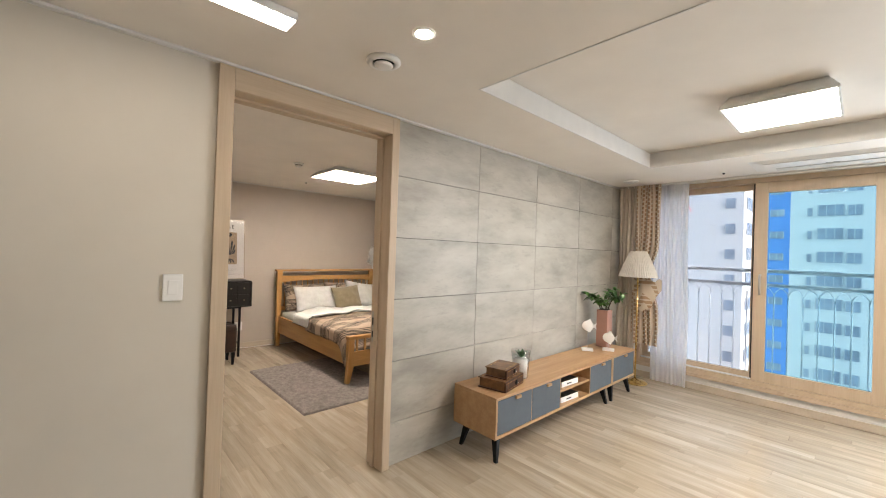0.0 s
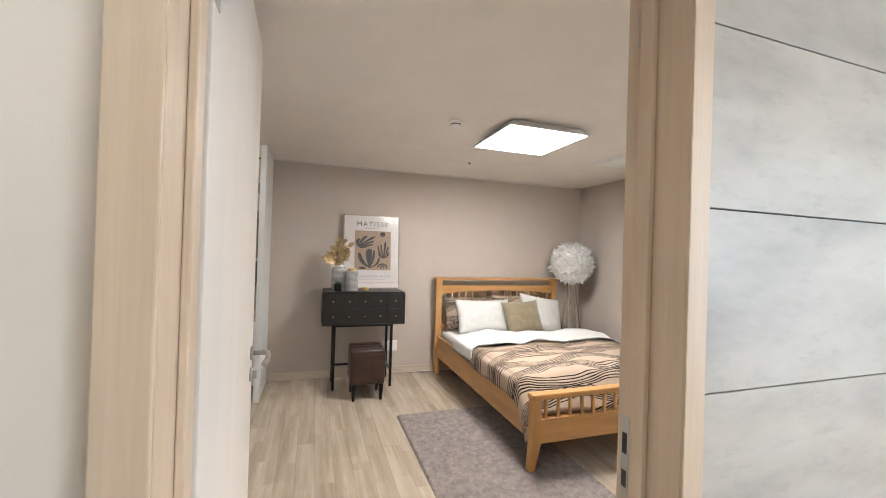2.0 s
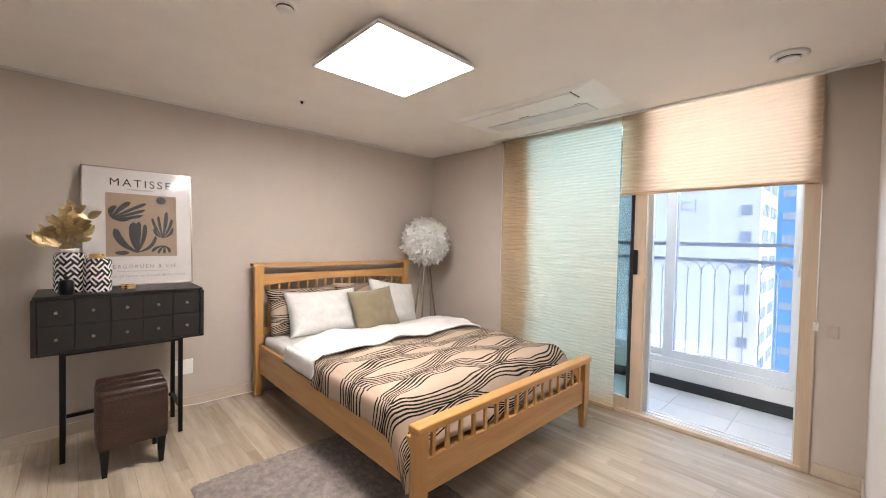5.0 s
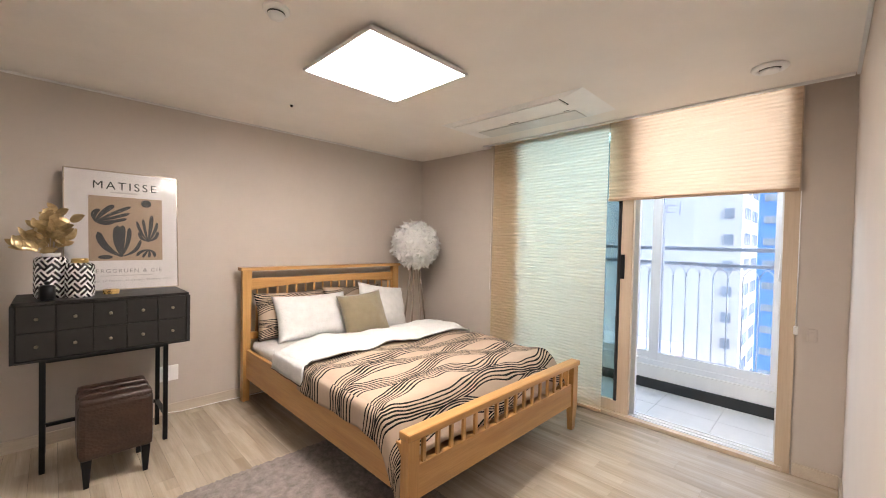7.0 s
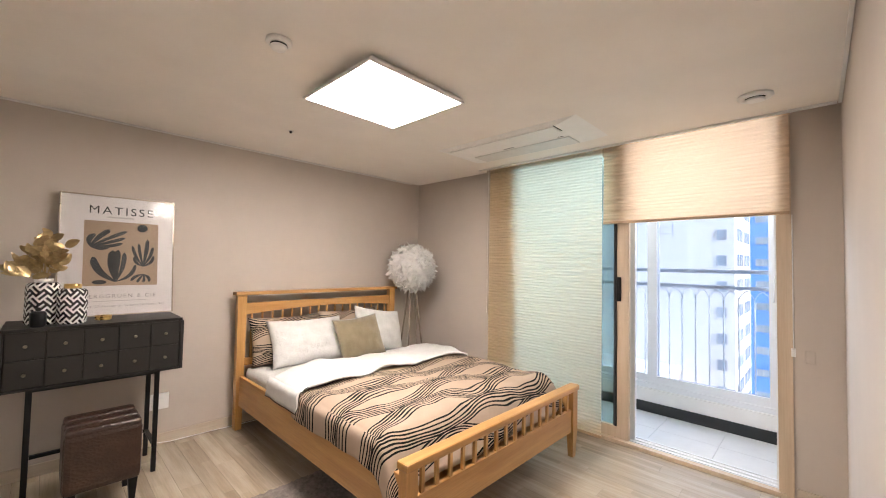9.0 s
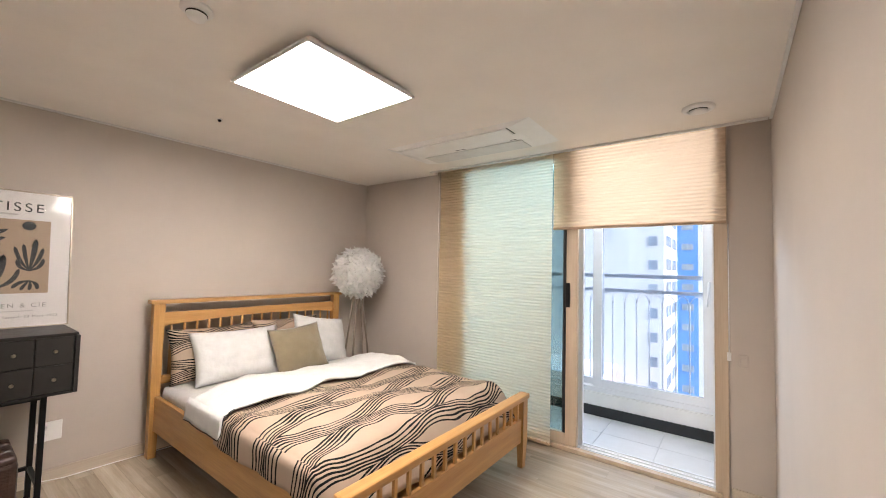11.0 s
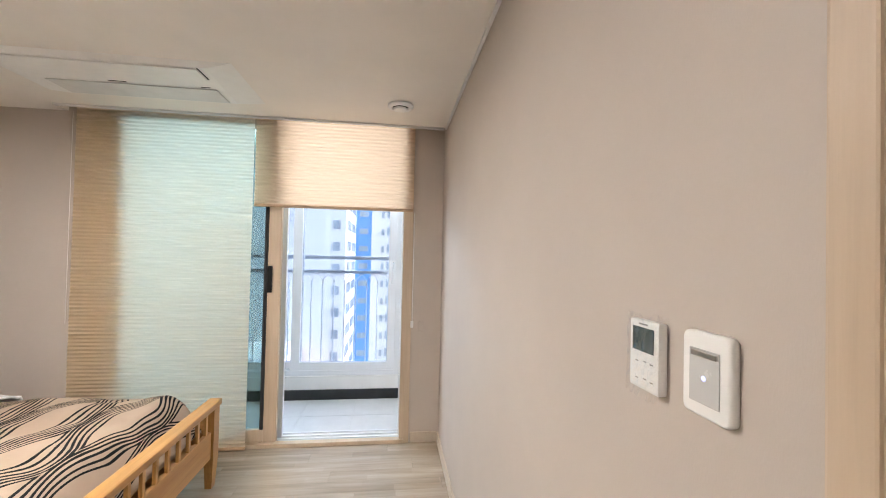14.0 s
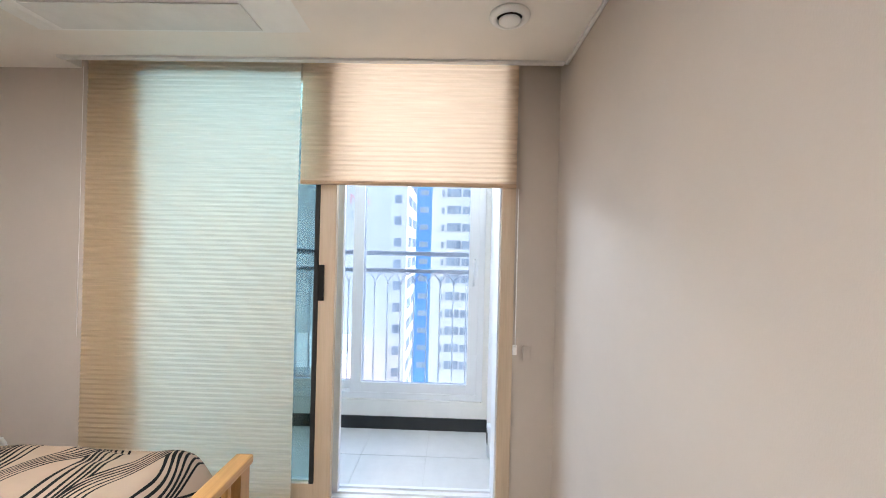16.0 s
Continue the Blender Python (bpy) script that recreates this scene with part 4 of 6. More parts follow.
for k in range(16):
    x = -FX + 0.115 + (2 * FX - 0.23) * k / 15
    part("foot_slat", boxes((x - 0.0105, x + 0.0105, YF - 0.008, YF + 0.008, 0.344, 0.478), bev=0.003), M_OAK_Z, bed)
part("slat_base", boxes((-HX + 0.062, HX - 0.062, YF + 0.03, YH - 0.03, 0.24, 0.27)), M_OAK_X, bed)

rumpled = boxes((-0.737, 0.737, -0.90, 0.99, 0.271, 0.50), bev=0.05)
bmesh.ops.subdivide_edges(rumpled, edges=[e for e in rumpled.edges if e.calc_length() > 0.1], cuts=26, use_grid_fill=True)
for v in rumpled.verts:
    p = Vector((v.co.x * 5, v.co.y * 13, v.co.z * 5))
    k = noise.noise(p) * 0.013 + noise.noise(p * 2.3) * 0.007
    if abs(v.co.x) > 0.6:
        v.co.x += math.copysign(max(-0.012, min(0.012, k)), v.co.x)
    if v.co.z > 0.4:
        v.co.z += k * 0.8
mat = solid("mattress", rumpled, M_GREYSHEET, "mattress in a pale sheet lying on the bed", "mattress", (2.852, 4.76, 0))
smooth(mat)


def drape(y0, y1, ny, nx, half, side, top_z, mat_, name, label, seed, puff, low_foot=False, edge_wave=0.0):
    """Bedclothes: a soft sheet over the mattress that falls down both sides."""
    rnd = random.Random(seed)
    off = rnd.uniform(0, 50)
    bm = bmesh.new()
    uvl = bm.loops.layers.uv.new("UVMap")
    total = half + side
    rows, uvs = [], {}
    for j in range(ny + 1):
        v = j / ny
        y = y0 + (y1 - y0) * v
        row = []
        for i in range(nx + 1):
            u = -total + 2 * total * i / nx
            au, sg = abs(u), 1 if u >= 0 else -1
            r = 0.075
            if au < half - r:
                x, z = u, top_z
            elif au < half - r + r * math.pi / 2:
                a = (au - (half - r)) / r
                x, z = sg * (half - r + r * math.sin(a)), top_z - r + r * math.cos(a)
            else:
                d = au - (half - r + r * math.pi / 2)
                x, z = sg * (half + 0.012 * abs(math.sin(y * 13 + off)) * min(1, d / 0.1)), top_z - r - d
            drop = 0.0
            yy = y + edge_wave * noise.noise((u * 2.2, off, v)) * (1 if j in (0, ny) else 0.4)
            p = Vector((u * 2.6, yy * 2.6, off))
            lift = noise.noise(p) * puff + noise.noise(p * 2.7) * puff * 0.45 + abs(noise.noise(p * 1.3 + Vector((3, 1, 0)))) * puff * 0.5
            if au < half:
                z += lift - 0.02 * (au / half) ** 4
            else:
                x += sg * max(0.0, min(0.016, lift * 0.5))
            if low_foot and v < 0.16:
                d = (0.16 - v) / 0.16
                drop = 0.05 * min(1, d / 0.4) ** 2 + max(0, d - 0.4) * 0.26
                z -= drop
                yy = y0 - 0.012 * d + 0.16 * (y1 - y0) * max(0, (yy - y0) / (0.16 * (y1 - y0))) ** 1.0 + 0.010 * d * noise.noise((u * 6, v * 4, off))
            vert = bm.verts.new((x, yy, z))
            uvs[vert] = (u, y - drop)
            row.append(vert)
        rows.append(row)
    for a, b in zip(rows, rows[1:]):
        for i in range(nx):
            f = bm.faces.new((a[i], a[i + 1], b[i + 1], b[i]))
            f.smooth = True
            for lp in f.loops:
                lp[uvl].uv = uvs[lp.vert]
    ob = solid(name, bm, mat_, label, name.replace("_", " "), (2.852, 4.76, 0))
    m = ob.modifiers.new("thick", "SOLIDIFY")
    m.thickness, m.offset = 0.012, 1
    return ob


duvet_ = drape(-1.0, 0.02, 84, 100, 0.777, 0.128, 0.552, M_DUVET, "duvet", "beige duvet with black wavy line print spread over the bed", 3, 0.032, True)
fold_ = drape(-0.06, 0.40, 30, 80, 0.785, 0.12, 0.586, M_SHEET, "duvet_fold", "white turned-back duvet edge across the bed", 8, 0.038, False, 0.05)

hem = [duvet_.data.vertices[i].co + Vector((0, -0.003, 0.004)) for i in range(0, 101, 2)]
part("hem", tube(bmesh.new(), hem, 0.006, 6), M_DUVET, duvet_, "rolled sewn hem")
edge = [fold_.data.vertices[j * 81].co + Vector((-0.014, 0, -0.002)) for j in range(30, -1, -1)] + [fold_.data.vertices[i].co + Vector((0, -0.004, 0.008)) for i in range(1, 9)]
part("piping", tube(bmesh.new(), edge, 0.0028, 5), M_BLACK, fold_, "thin black piping along the hanging edge")


def pillow(w, h, thick, mat_, at, tilt, turn, label, roll=0, seed=0, pipe=None):
    """Plump square cushion, standing; tilt leans it back."""
    bm = bmesh.new()
    uvl = bm.loops.layers.uv.new("UVMap")
    n = 22
    for side in (1, -1):
        g = []
        for i in range(n + 1):
            row = []
            for j in range(n + 1):
                a, b = 2 * i / n - 1, 2 * j / n - 1
                pin = 1 - 0.07 * (1 - b * b), 1 - 0.09 * (1 - a * a)
                t = thick / 2 * max(0, 1 - a * a) ** 0.48 * max(0, 1 - b * b) ** 0.48
                t *= 1 + 0.25 * noise.noise((a * 1.7 + seed, b * 1.7, side * 3))
                wr = 0.006 * noise.noise((a * 5 + seed, b * 5, side)) * (1 - max(abs(a), abs(b)) ** 6)
                row.append(bm.verts.new((a * w / 2 * pin[0], side * (t + wr), h / 2 + b * h / 2 * pin[1])))
            g.append(row)
        for i in range(n):
            for j in range(n):
                f = bm.faces.new((g[i][j], g[i + 1][j], g[i + 1][j + 1], g[i][j + 1]))
                f.smooth = True
                for lp in f.loops:
                    lp[uvl].uv = (lp.vert.co.x * 1.3 + seed, lp.vert.co.z * 1.7)
    bmesh.ops.remove_doubles(bm, verts=bm.verts, dist=0.0005)
    ob = finish("pillow", bm, mat_)
    ob.matrix_basis = pose(*at, -tilt, roll, turn)
    tagged(ob, label, "pillow", "pillows on the bed")
    return ob


pillow(0.64, 0.40, 0.17, M_DUVET, (2.45, 5.65, 0.50), 17, 0, "pillow with black wavy print leaning on the headboard", seed=1)
pillow(0.64, 0.40, 0.17, M_DUVET, (3.06, 5.64, 0.515), 17, 0, "pillow with black wavy print leaning on the headboard", seed=2)
pillow(0.66, 0.41, 0.19, M_SHEET, (2.56, 5.47, 0.50), 30, -4, "plump white cotton pillow", seed=3)
pillow(0.60, 0.44, 0.20, M_SHEET, (3.27, 5.47, 0.49), 22, 6, "plump white cotton pillow", 10, seed=4)
pillow(0.45, 0.40, 0.17, M_OLIVE, (2.97, 5.30, 0.50), 26, -3, "olive velvet square cushion propped on the pillows", -4, seed=5)


# ---- console table and what stands on it ----
def drawer_front(parent, x, z, w, h, y):
    d = part("drawer", boxes((x + 0.003, x + w - 0.003, y - 0.007, y, z + 0.003, z + h - 0.003), bev=0.002), M_CHAR2, parent)
    k = revolve([(0.0, 0), (0.004, 0), (0.004, 0.010), (0.009, 0.014), (0.009, 0.020), (0.006, 0.023), (0, 0.023)], 12)
    bmesh.ops.rotate(k, verts=k.verts, matrix=Matrix.Rotation(radians(90), 3, "X"))
    bmesh.ops.translate(k, verts=k.verts, vec=(x + w / 2, y - 0.007, z + h / 2))
    part("knob", k, M_KNOB, d, "small dull metal knob")


ct = thing("console_table", "charcoal console cabinet with ten small drawers on black metal legs", "console table", (1.209, 5.62, 0))
part("body", boxes((-0.39, 0.39, -0.19, 0.2, 0.655, 0.955)), M_CHAR, ct)
part("top", boxes((-0.395, 0.395, -0.206, 0.205, 0.9555, 0.972), bev=0.002), M_CHAR, ct)
for sx in (-1, 1):
    part("side_panel", boxes((sx * 0.3935 - 0.0095, sx * 0.3935 + 0.0095, -0.205, 0.205, 0.645, 0.955), bev=0.002), M_CHAR, ct)
part("bottom", boxes((-0.383, 0.383, -0.205, 0.2, 0.645, 0.6545)), M_CHAR, ct)
for i in range(5):
    for j in range(2):
        drawer_front(ct, -0.381 + i * 0.1525, 0.657 + j * 0.149, 0.1525, 0.149, -0.1905)
for sx in (-1, 1):
    for y in (-0.13, 0.15):
        part("leg", boxes((sx * 0.283 - 0.0125, sx * 0.283 + 0.0125, y - 0.0125, y + 0.0125, 0, 0.6445), bev=0.002), M_BLACK, ct)
    part("side_bar", boxes((sx * 0.283 - 0.01, sx * 0.283 + 0.01, -0.117, 0.137, 0.16, 0.18)), M_BLACK, ct)
part("back_bar", boxes((-0.27, 0.27, 0.14, 0.16, 0.16, 0.18)), M_BLACK, ct)
part("front_bar", boxes((-0.27, 0.27, -0.1425, -0.1175, 0.619, 0.644)), M_BLACK, ct)

M_LEATHER, tl_, bl_ = nodes_of("crocodile_leather")
vl = coords(tl_, "Object", (1, 1, 1.5))
vor = tl_.nodes.new("ShaderNodeTexVoronoi")
vor.inputs["Scale"].default_value = 62
tl_.links.new(vl, vor.inputs["Vector"])
tl_.links.new(ramp(tl_, noise_of(tl_, vl, 6), [(0.3, (0.018, 0.009, 0.006)), (0.7, (0.050, 0.023, 0.014))]), bl_.inputs["Base Color"])
bl_.inputs["Roughness"].default_value = 0.42
bl_.inputs["Specular IOR Level"].default_value = 0.5
bump(tl_, bl_, vor.outputs["Distance"], 0.7, 0.003)
st = thing("stool", "dark brown crocodile-leather stool with black legs", "stool", (1.218, 5.285, 0))
part("cushion", boxes((-0.16, 0.16, -0.16, 0.16, 0.15, 0.455), bev=0.03), M_LEATHER, st)
for x in (-0.106, 0.0, 0.106):
    smooth(part("top_roll", boxes((-0.155, 0.155, x - 0.05, x + 0.05, 0.425, 0.474), bev=0.022), M_LEATHER, st))
for sx in (-1, 1):
    for sy in (-1, 1):
        part("leg", taper(bmesh.new(), sx * 0.125, sy * 0.125, 0, 0.151, 0.022, 0.022, 0.042, 0.042), M_BLACK, st)

# poster in a thin metal frame, leaning on the wall
pic = thing("framed_poster", "framed exhibition poster with black cut-out leaf shapes on tan", "poster", (1.316, 5.79, 0.9725))
pic.matrix_basis = pose(1.316, 5.79, 0.9725, -5.6, 0, 2.3)
PW, PH = 0.305, 0.80
M_PAPER = plain("poster_paper", (0.63, 0.595, 0.585), 0.35, vary=0.02, grain=0)
M_TAN = plain("poster_tan", (0.33, 0.235, 0.155), 0.5, vary=0.04, grain=0)
M_INK = plain("poster_ink", (0.018, 0.019, 0.018), 0.5, vary=0.05, grain=0)
M_PRINT = plain("poster_pale_ink", (0.44, 0.42, 0.40), 0.5, vary=0.03, grain=0)
M_FAINT = plain("poster_grey_ink", (0.24, 0.23, 0.22), 0.5, vary=0.03, grain=0)
part("sheet", boxes((-PW + 0.006, PW - 0.006, 0.0, 0.012, 0.006, PH - 0.006)), M_PAPER, pic, "white poster paper")
fr = bmesh.new()
for s in ((-PW, -PW + 0.007, -0.008, 0.016, 0, PH), (PW - 0.007, PW, -0.008, 0.016, 0, PH), (-PW + 0.007, PW - 0.007, -0.008, 0.016, 0, 0.007), (-PW + 0.007, PW - 0.007, -0.008, 0.016, PH - 0.007, PH)):
    box(fr, *s, bev=0.0015)
part("frame", fr, plain("champagne_metal", (0.36, 0.31, 0.25), 0.3, 1.0, 0.05, grain=0), pic, "thin champagne metal frame")
part("tan_panel", boxes((-0.186, 0.209, -0.0012, -0.0002, 0.197, 0.628)), M_TAN, pic)
gl = part("glazing", boxes((-PW + 0.008, PW - 0.008, -0.006, -0.005, 0.008, PH - 0.008)), glass_pane("poster_glazing", (0.98, 0.98, 0.98), 0.02), pic, "clear glazing")
gl.visible_shadow = False


def flat_shape(outline, name="leaf_shape"):
    bm = bmesh.new()
    f = bm.faces.new([bm.verts.new((x, -0.0016, z)) for x, z in outline])
    g = bmesh.ops.extrude_face_region(bm, geom=[f])
    bmesh.ops.translate(bm, verts=[v for v in g["geom"] if isinstance(v, bmesh.types.BMVert)], vec=(0, -0.0008, 0))
    return part(name, bm, M_INK, pic)


def lobe(x0, z0, x1, z1, width, bend=0.0):
    """One finger of a cut-out leaf: narrow at its root, swelling to a round end, in shares of the tan panel."""
    ax, az, bx, bz = (-0.186 + 0.395 * x0, 0.197 + 0.431 * z0, -0.186 + 0.395 * x1, 0.197 + 0.431 * z1)
    ln = math.hypot(bx - ax, bz - az)
    dx, dz = (bx - ax) / ln, (bz - az) / ln
    left, right = [], []
    for i in range(15):
        s_ = i / 14
        w_ = width * 0.8 * (0.22 + 0.78 * math.sin(math.pi / 2 * min(1, s_ / 0.7)))
        if s_ > 0.8:
            w_ *= math.sqrt(max(0.0, 1 - ((s_ - 0.8) / 0.2) ** 2))
        off_ = bend * math.sin(math.pi * s_)
        for row, sg_ in ((left, 1), (right, -1)):
            q = off_ + sg_ * w_
            row.append((ax + dx * ln * s_ - dz * q, az + dz * ln * s_ + dx * q))
    flat_shape(left + list(reversed(right))[1:])


def leaf_cutout(root, tips, bend):
    for k, (x1, z1, w_) in enumerate(tips):
        lobe(*root, x1, z1, w_, bend * (k / (len(tips) - 1) - 0.5))


leaf_cutout((0.08, 0.60), ((0.13, 0.80, 0.020), (0.33, 0.87, 0.019), (0.56, 0.86, 0.014), (0.54, 0.75, 0.013), (0.50, 0.66, 0.013), (0.34, 0.62, 0.016)), -0.03)
leaf_cutout((0.42, 0.06), ((0.11, 0.44, 0.026), (0.37, 0.55, 0.027), (0.44, 0.56, 0.020), (0.53, 0.52, 0.016), (0.69, 0.33, 0.014)), -0.05)
leaf_cutout((0.79, 0.30), ((0.66, 0.46, 0.012), (0.63, 0.63, 0.011), (0.72, 0.67, 0.011), (0.85, 0.74, 0.015), (0.93, 0.62, 0.012), (0.94, 0.47, 0.013)), -0.03)
leaf_cutout((0.80, 0.17), ((0.62, 0.07, 0.012), (0.71, 0.04, 0.010), (0.80, 0.04, 0.010), (0.89, 0.05, 0.012)), 0.02)
for cx_, cz_, rx_, rz_ in ((0.77, 0.92, 0.029, 0.026), (0.21, 0.055, 0.037, 0.014)):
    flat_shape([(-0.186 + 0.395 * cx_ + rx_ * math.cos(math.pi * k / 12), 0.197 + 0.431 * cz_ + rz_ * math.sin(math.pi * k / 12)) for k in range(24)], "round_shape")
words("title", "MATISSE", 0.075, M_INK, pic, (0.005, -0.0012, 0.70), (90, 0, 0), spacing=1.3)
words("footer", "BERGGRUEN & CIE", 0.036, M_FAINT, pic, (0.012, -0.0012, 0.126), (90, 0, 0), spacing=1.32)
words("date_line", "Vendredi 27 Fevrier au Samedi 28 Mars 1953", 0.0215, M_FAINT, pic, (0.015, -0.0012, 0.062), (90, 0, 0), spacing=1.2)
part("small_print", boxes((-0.075, 0.07, -0.0012, -0.0004, 0.652, 0.662)), M_PRINT, pic)
part("small_print", boxes((-0.13, 0.15, -0.0012, -0.0004, 0.093, 0.098)), M_PRINT, pic)

# patterned jars
M_JAR, tj, bj = nodes_of("black_white_glaze")
sj = tj.nodes.new("ShaderNodeSeparateXYZ")
tj.links.new(tj.nodes.new("ShaderNodeTexCoord").outputs["Object"], sj.inputs[0])
cj = tj.nodes.new("ShaderNodeCombineXYZ")
tj.links.new(math_of(tj, "MULTIPLY", math_of(tj, "ARCTAN2", sj.outputs[1], sj.outputs[0]), 0.076), cj.inputs[0])
tj.links.new(sj.outputs[2], cj.inputs[1])
mj = tj.nodes.new("ShaderNodeMapping")
mj.inputs["Rotation"].default_value = (0, 0, radians(45))
tj.links.new(cj.outputs[0], mj.inputs[0])
sm_ = tj.nodes.new("ShaderNodeSeparateXYZ")
tj.links.new(mj.outputs[0], sm_.inputs[0])
cu_, cv_ = math_of(tj, "DIVIDE", sm_.outputs[0], 0.046), math_of(tj, "DIVIDE", sm_.outputs[1], 0.046)
odd = math_of(tj, "GREATER_THAN", math_of(tj, "FRACT", math_of(tj, "MULTIPLY", math_of(tj, "ADD", math_of(tj, "FLOOR", cu_), math_of(tj, "FLOOR", cv_)), 0.5)), 0.25)
bars_u, bars_v = math_of(tj, "LESS_THAN", math_of(tj, "FRACT", math_of(tj, "MULTIPLY", cu_, 2.0)), 0.55), math_of(tj, "LESS_THAN", math_of(tj, "FRACT", math_of(tj, "MULTIPLY", cv_, 2.0)), 0.55)
woven = math_of(tj, "ADD", math_of(tj, "MULTIPLY", odd, bars_u), math_of(tj, "MULTIPLY", math_of(tj, "SUBTRACT", 1.0, odd), bars_v))
thr = mix(tj, (0.72, 0.71, 0.68), (0.010, 0.010, 0.012), woven)
tj.links.new(thr, bj.inputs["Base Color"])
bj.inputs["Roughness"].default_value = 0.22


def jar(at, r, h, lid, label):
    j = thing("jar", label, "jar", at, random.Random(h).uniform(0, 90), "patterned jars")
    part("jar_body", revolve([(0.0, 0.0), (r * 0.93, 0.0), (r * 0.985, 0.008), (r, 0.02), (r, h - 0.03), (r * 0.96, h - 0.012), (r * 0.82, h - 0.002), (r * 0.6, h)], 12 if lid else 10), M_JAR, j, "black and white geometric glaze")
    if lid:
        part("lid", revolve([(0.0, h + 0.026), (r * 0.52, h + 0.026), (r * 0.58, h + 0.022), (r * 0.58, h + 0.001), (r * 0.5, h + 0.0005)], 28), M_BRASS, j, "polished brass lid")
    else:
        part("neck", revolve([(r * 0.5, h + 0.0005), (r * 0.56, h + 0.012), (r * 0.55, h + 0.022), (r * 0.45, h + 0.022), (r * 0.42, h + 0.0005)], 24), M_WHITE, j)
    return j


jar((0.960, 5.60, 0.9725), 0.073, 0.235, False, "tall black-and-white patterned ceramic jar on the console")
jar((1.080, 5.55, 0.9725), 0.068, 0.20, True, "black-and-white patterned ceramic jar with a brass lid")


def leaf_blade(bm, base, direction, up, length, width, curl=0.25):
    d, u = Vector(direction).normalized(), Vector(up).normalized()
    s = d.cross(u).normalized()
    u = s.cross(d)
    prev = None
    for k in range(6):
        a = k / 5
        w = width * math.sin(math.pi * (0.06 + 0.9 * a)) ** 0.8 * (1 - 0.3 * a)
        c = Vector(base) + d * length * a - u * length * curl * a * a
        row = [bm.verts.new(c - s * w + u * w * 0.35), bm.verts.new(c), bm.verts.new(c + s * w + u * w * 0.35)]
        if prev:
            for i in range(2):
                bm.faces.new((prev[i], prev[i + 1], row[i + 1], row[i])).smooth = True
        prev = row


gs = thing("gold_leaf_spray", "spray of metallic gold artificial leaves in the jar", "artificial plant", (0.960, 5.60, 1.195))
rnd = random.Random(21)
for tx, ty, tz in ((-0.06, -0.03, 0.18), (0.02, 0.03, 0.27), (0.08, -0.02, 0.22), (-0.10, 0.02, 0.11), (0.0, -0.06, 0.21), (0.07, 0.0, 0.12), (-0.03, 0.02, 0.24), (-0.13, -0.03, 0.07)):
    stem_pts = [(0, 0, -0.05), (tx * 0.25, ty * 0.3, tz * 0.45), (tx * 0.7, ty * 0.7, tz * 0.8), (tx, ty, tz)]
    part("stem", tube(bmesh.new(), stem_pts, 0.0028, 5, 0.0012), M_GOLD, gs)
    for k in range(9):
        u = 0.35 + 0.65 * k / 8
        p = Vector((tx * u, ty * u, tz * (0.35 + 0.65 * u)))
        bm = bmesh.new()
        dr = Vector((rnd.uniform(-1, 1), rnd.uniform(-0.6, 0.4), rnd.uniform(0.0, 1.2))) + Vector((tx, 0, 0)) * 3
        leaf_blade(bm, p, dr, (rnd.uniform(-0.3, 0.3), -1, 0.5), rnd.uniform(0.05, 0.085), rnd.uniform(0.018, 0.030), rnd.uniform(-0.3, 0.6))
        part("leaf", bm, M_GOLD, gs)
cd = thing("candle_holder", "small black faceted candle holder", "candle holder", (0.945, 5.475, 0.9725))
part("cup", revolve([(0, 0), (0.030, 0), (0.034, 0.006), (0.034, 0.072), (0.026, 0.082), (0.016, 0.084), (0, 0.084)], 8), M_BLACK, cd)
part("knob", revolve([(0.0, 0.0845), (0.009, 0.0845), (0.014, 0.093), (0.010, 0.102), (0, 0.105)], 8), M_BLACK, cd)
tin = thing("tin", "small round brass tin", "tin", (1.225, 5.60, 0.9725))
part("base", revolve([(0, 0), (0.038, 0), (0.04, 0.003), (0.04, 0.014), (0, 0.014)], 28), M_BRASS, tin)
part("lid", revolve([(0.0415, 0.0145), (0.0415, 0.024), (0.038, 0.028), (0, 0.029)], 28), M_BRASS, tin)

# ---- feather floor lamp in the corner ----
fl = thing("floor_lamp", "tripod floor lamp with a round white feather shade", "floor lamp", (3.72, 5.57, 0))
M_FEATHER = translucent("white_feather", (0.86, 0.85, 0.83), (0.86, 0.85, 0.83), 0.3)
rnd = random.Random(9)
bm = bmesh.new()
CZ = 1.31
for k in range(3000):
    z = 1 - 2 * (k + 0.5) / 3000
    a = k * 2.399963
    n = Vector((math.sqrt(1 - z * z) * math.cos(a), math.sqrt(1 - z * z) * math.sin(a), z))
    t1 = n.orthogonal().normalized()
    t1 = Matrix.Rotation(rnd.uniform(0, 6.28), 3, n) @ t1
    d = (t1 + n * rnd.uniform(-0.05, 0.42) + Vector((0, 0, -0.2))).normalized()
    leaf_blade(bm, Vector((0, 0, CZ)) + n * rnd.uniform(0.195, 0.222), d, n, rnd.uniform(0.055, 0.10), rnd.uniform(0.013, 0.024), rnd.uniform(-0.45, 0.7))
shade = part("shade", bm, M_FEATHER, fl, "ball of white feathers")
part("shade_core", revolve([(0.2 * math.sin(math.pi * k / 14) + 1e-5, CZ - 0.2 * math.cos(math.pi * k / 14)) for k in range(15)], 20), M_FEATHER, fl)
M_LEG = plain("taupe_metal", (0.30, 0.25, 0.20), 0.4, 0.6, grain=0)
for k in range(3):
    a = radians(100 + 120 * k)
    part("leg", bar((0.035 * math.cos(a), 0.035 * math.sin(a), 1.16), (0.20 * math.cos(a), 0.20 * math.sin(a), 0.0), 0.009, 8), M_LEG, fl)
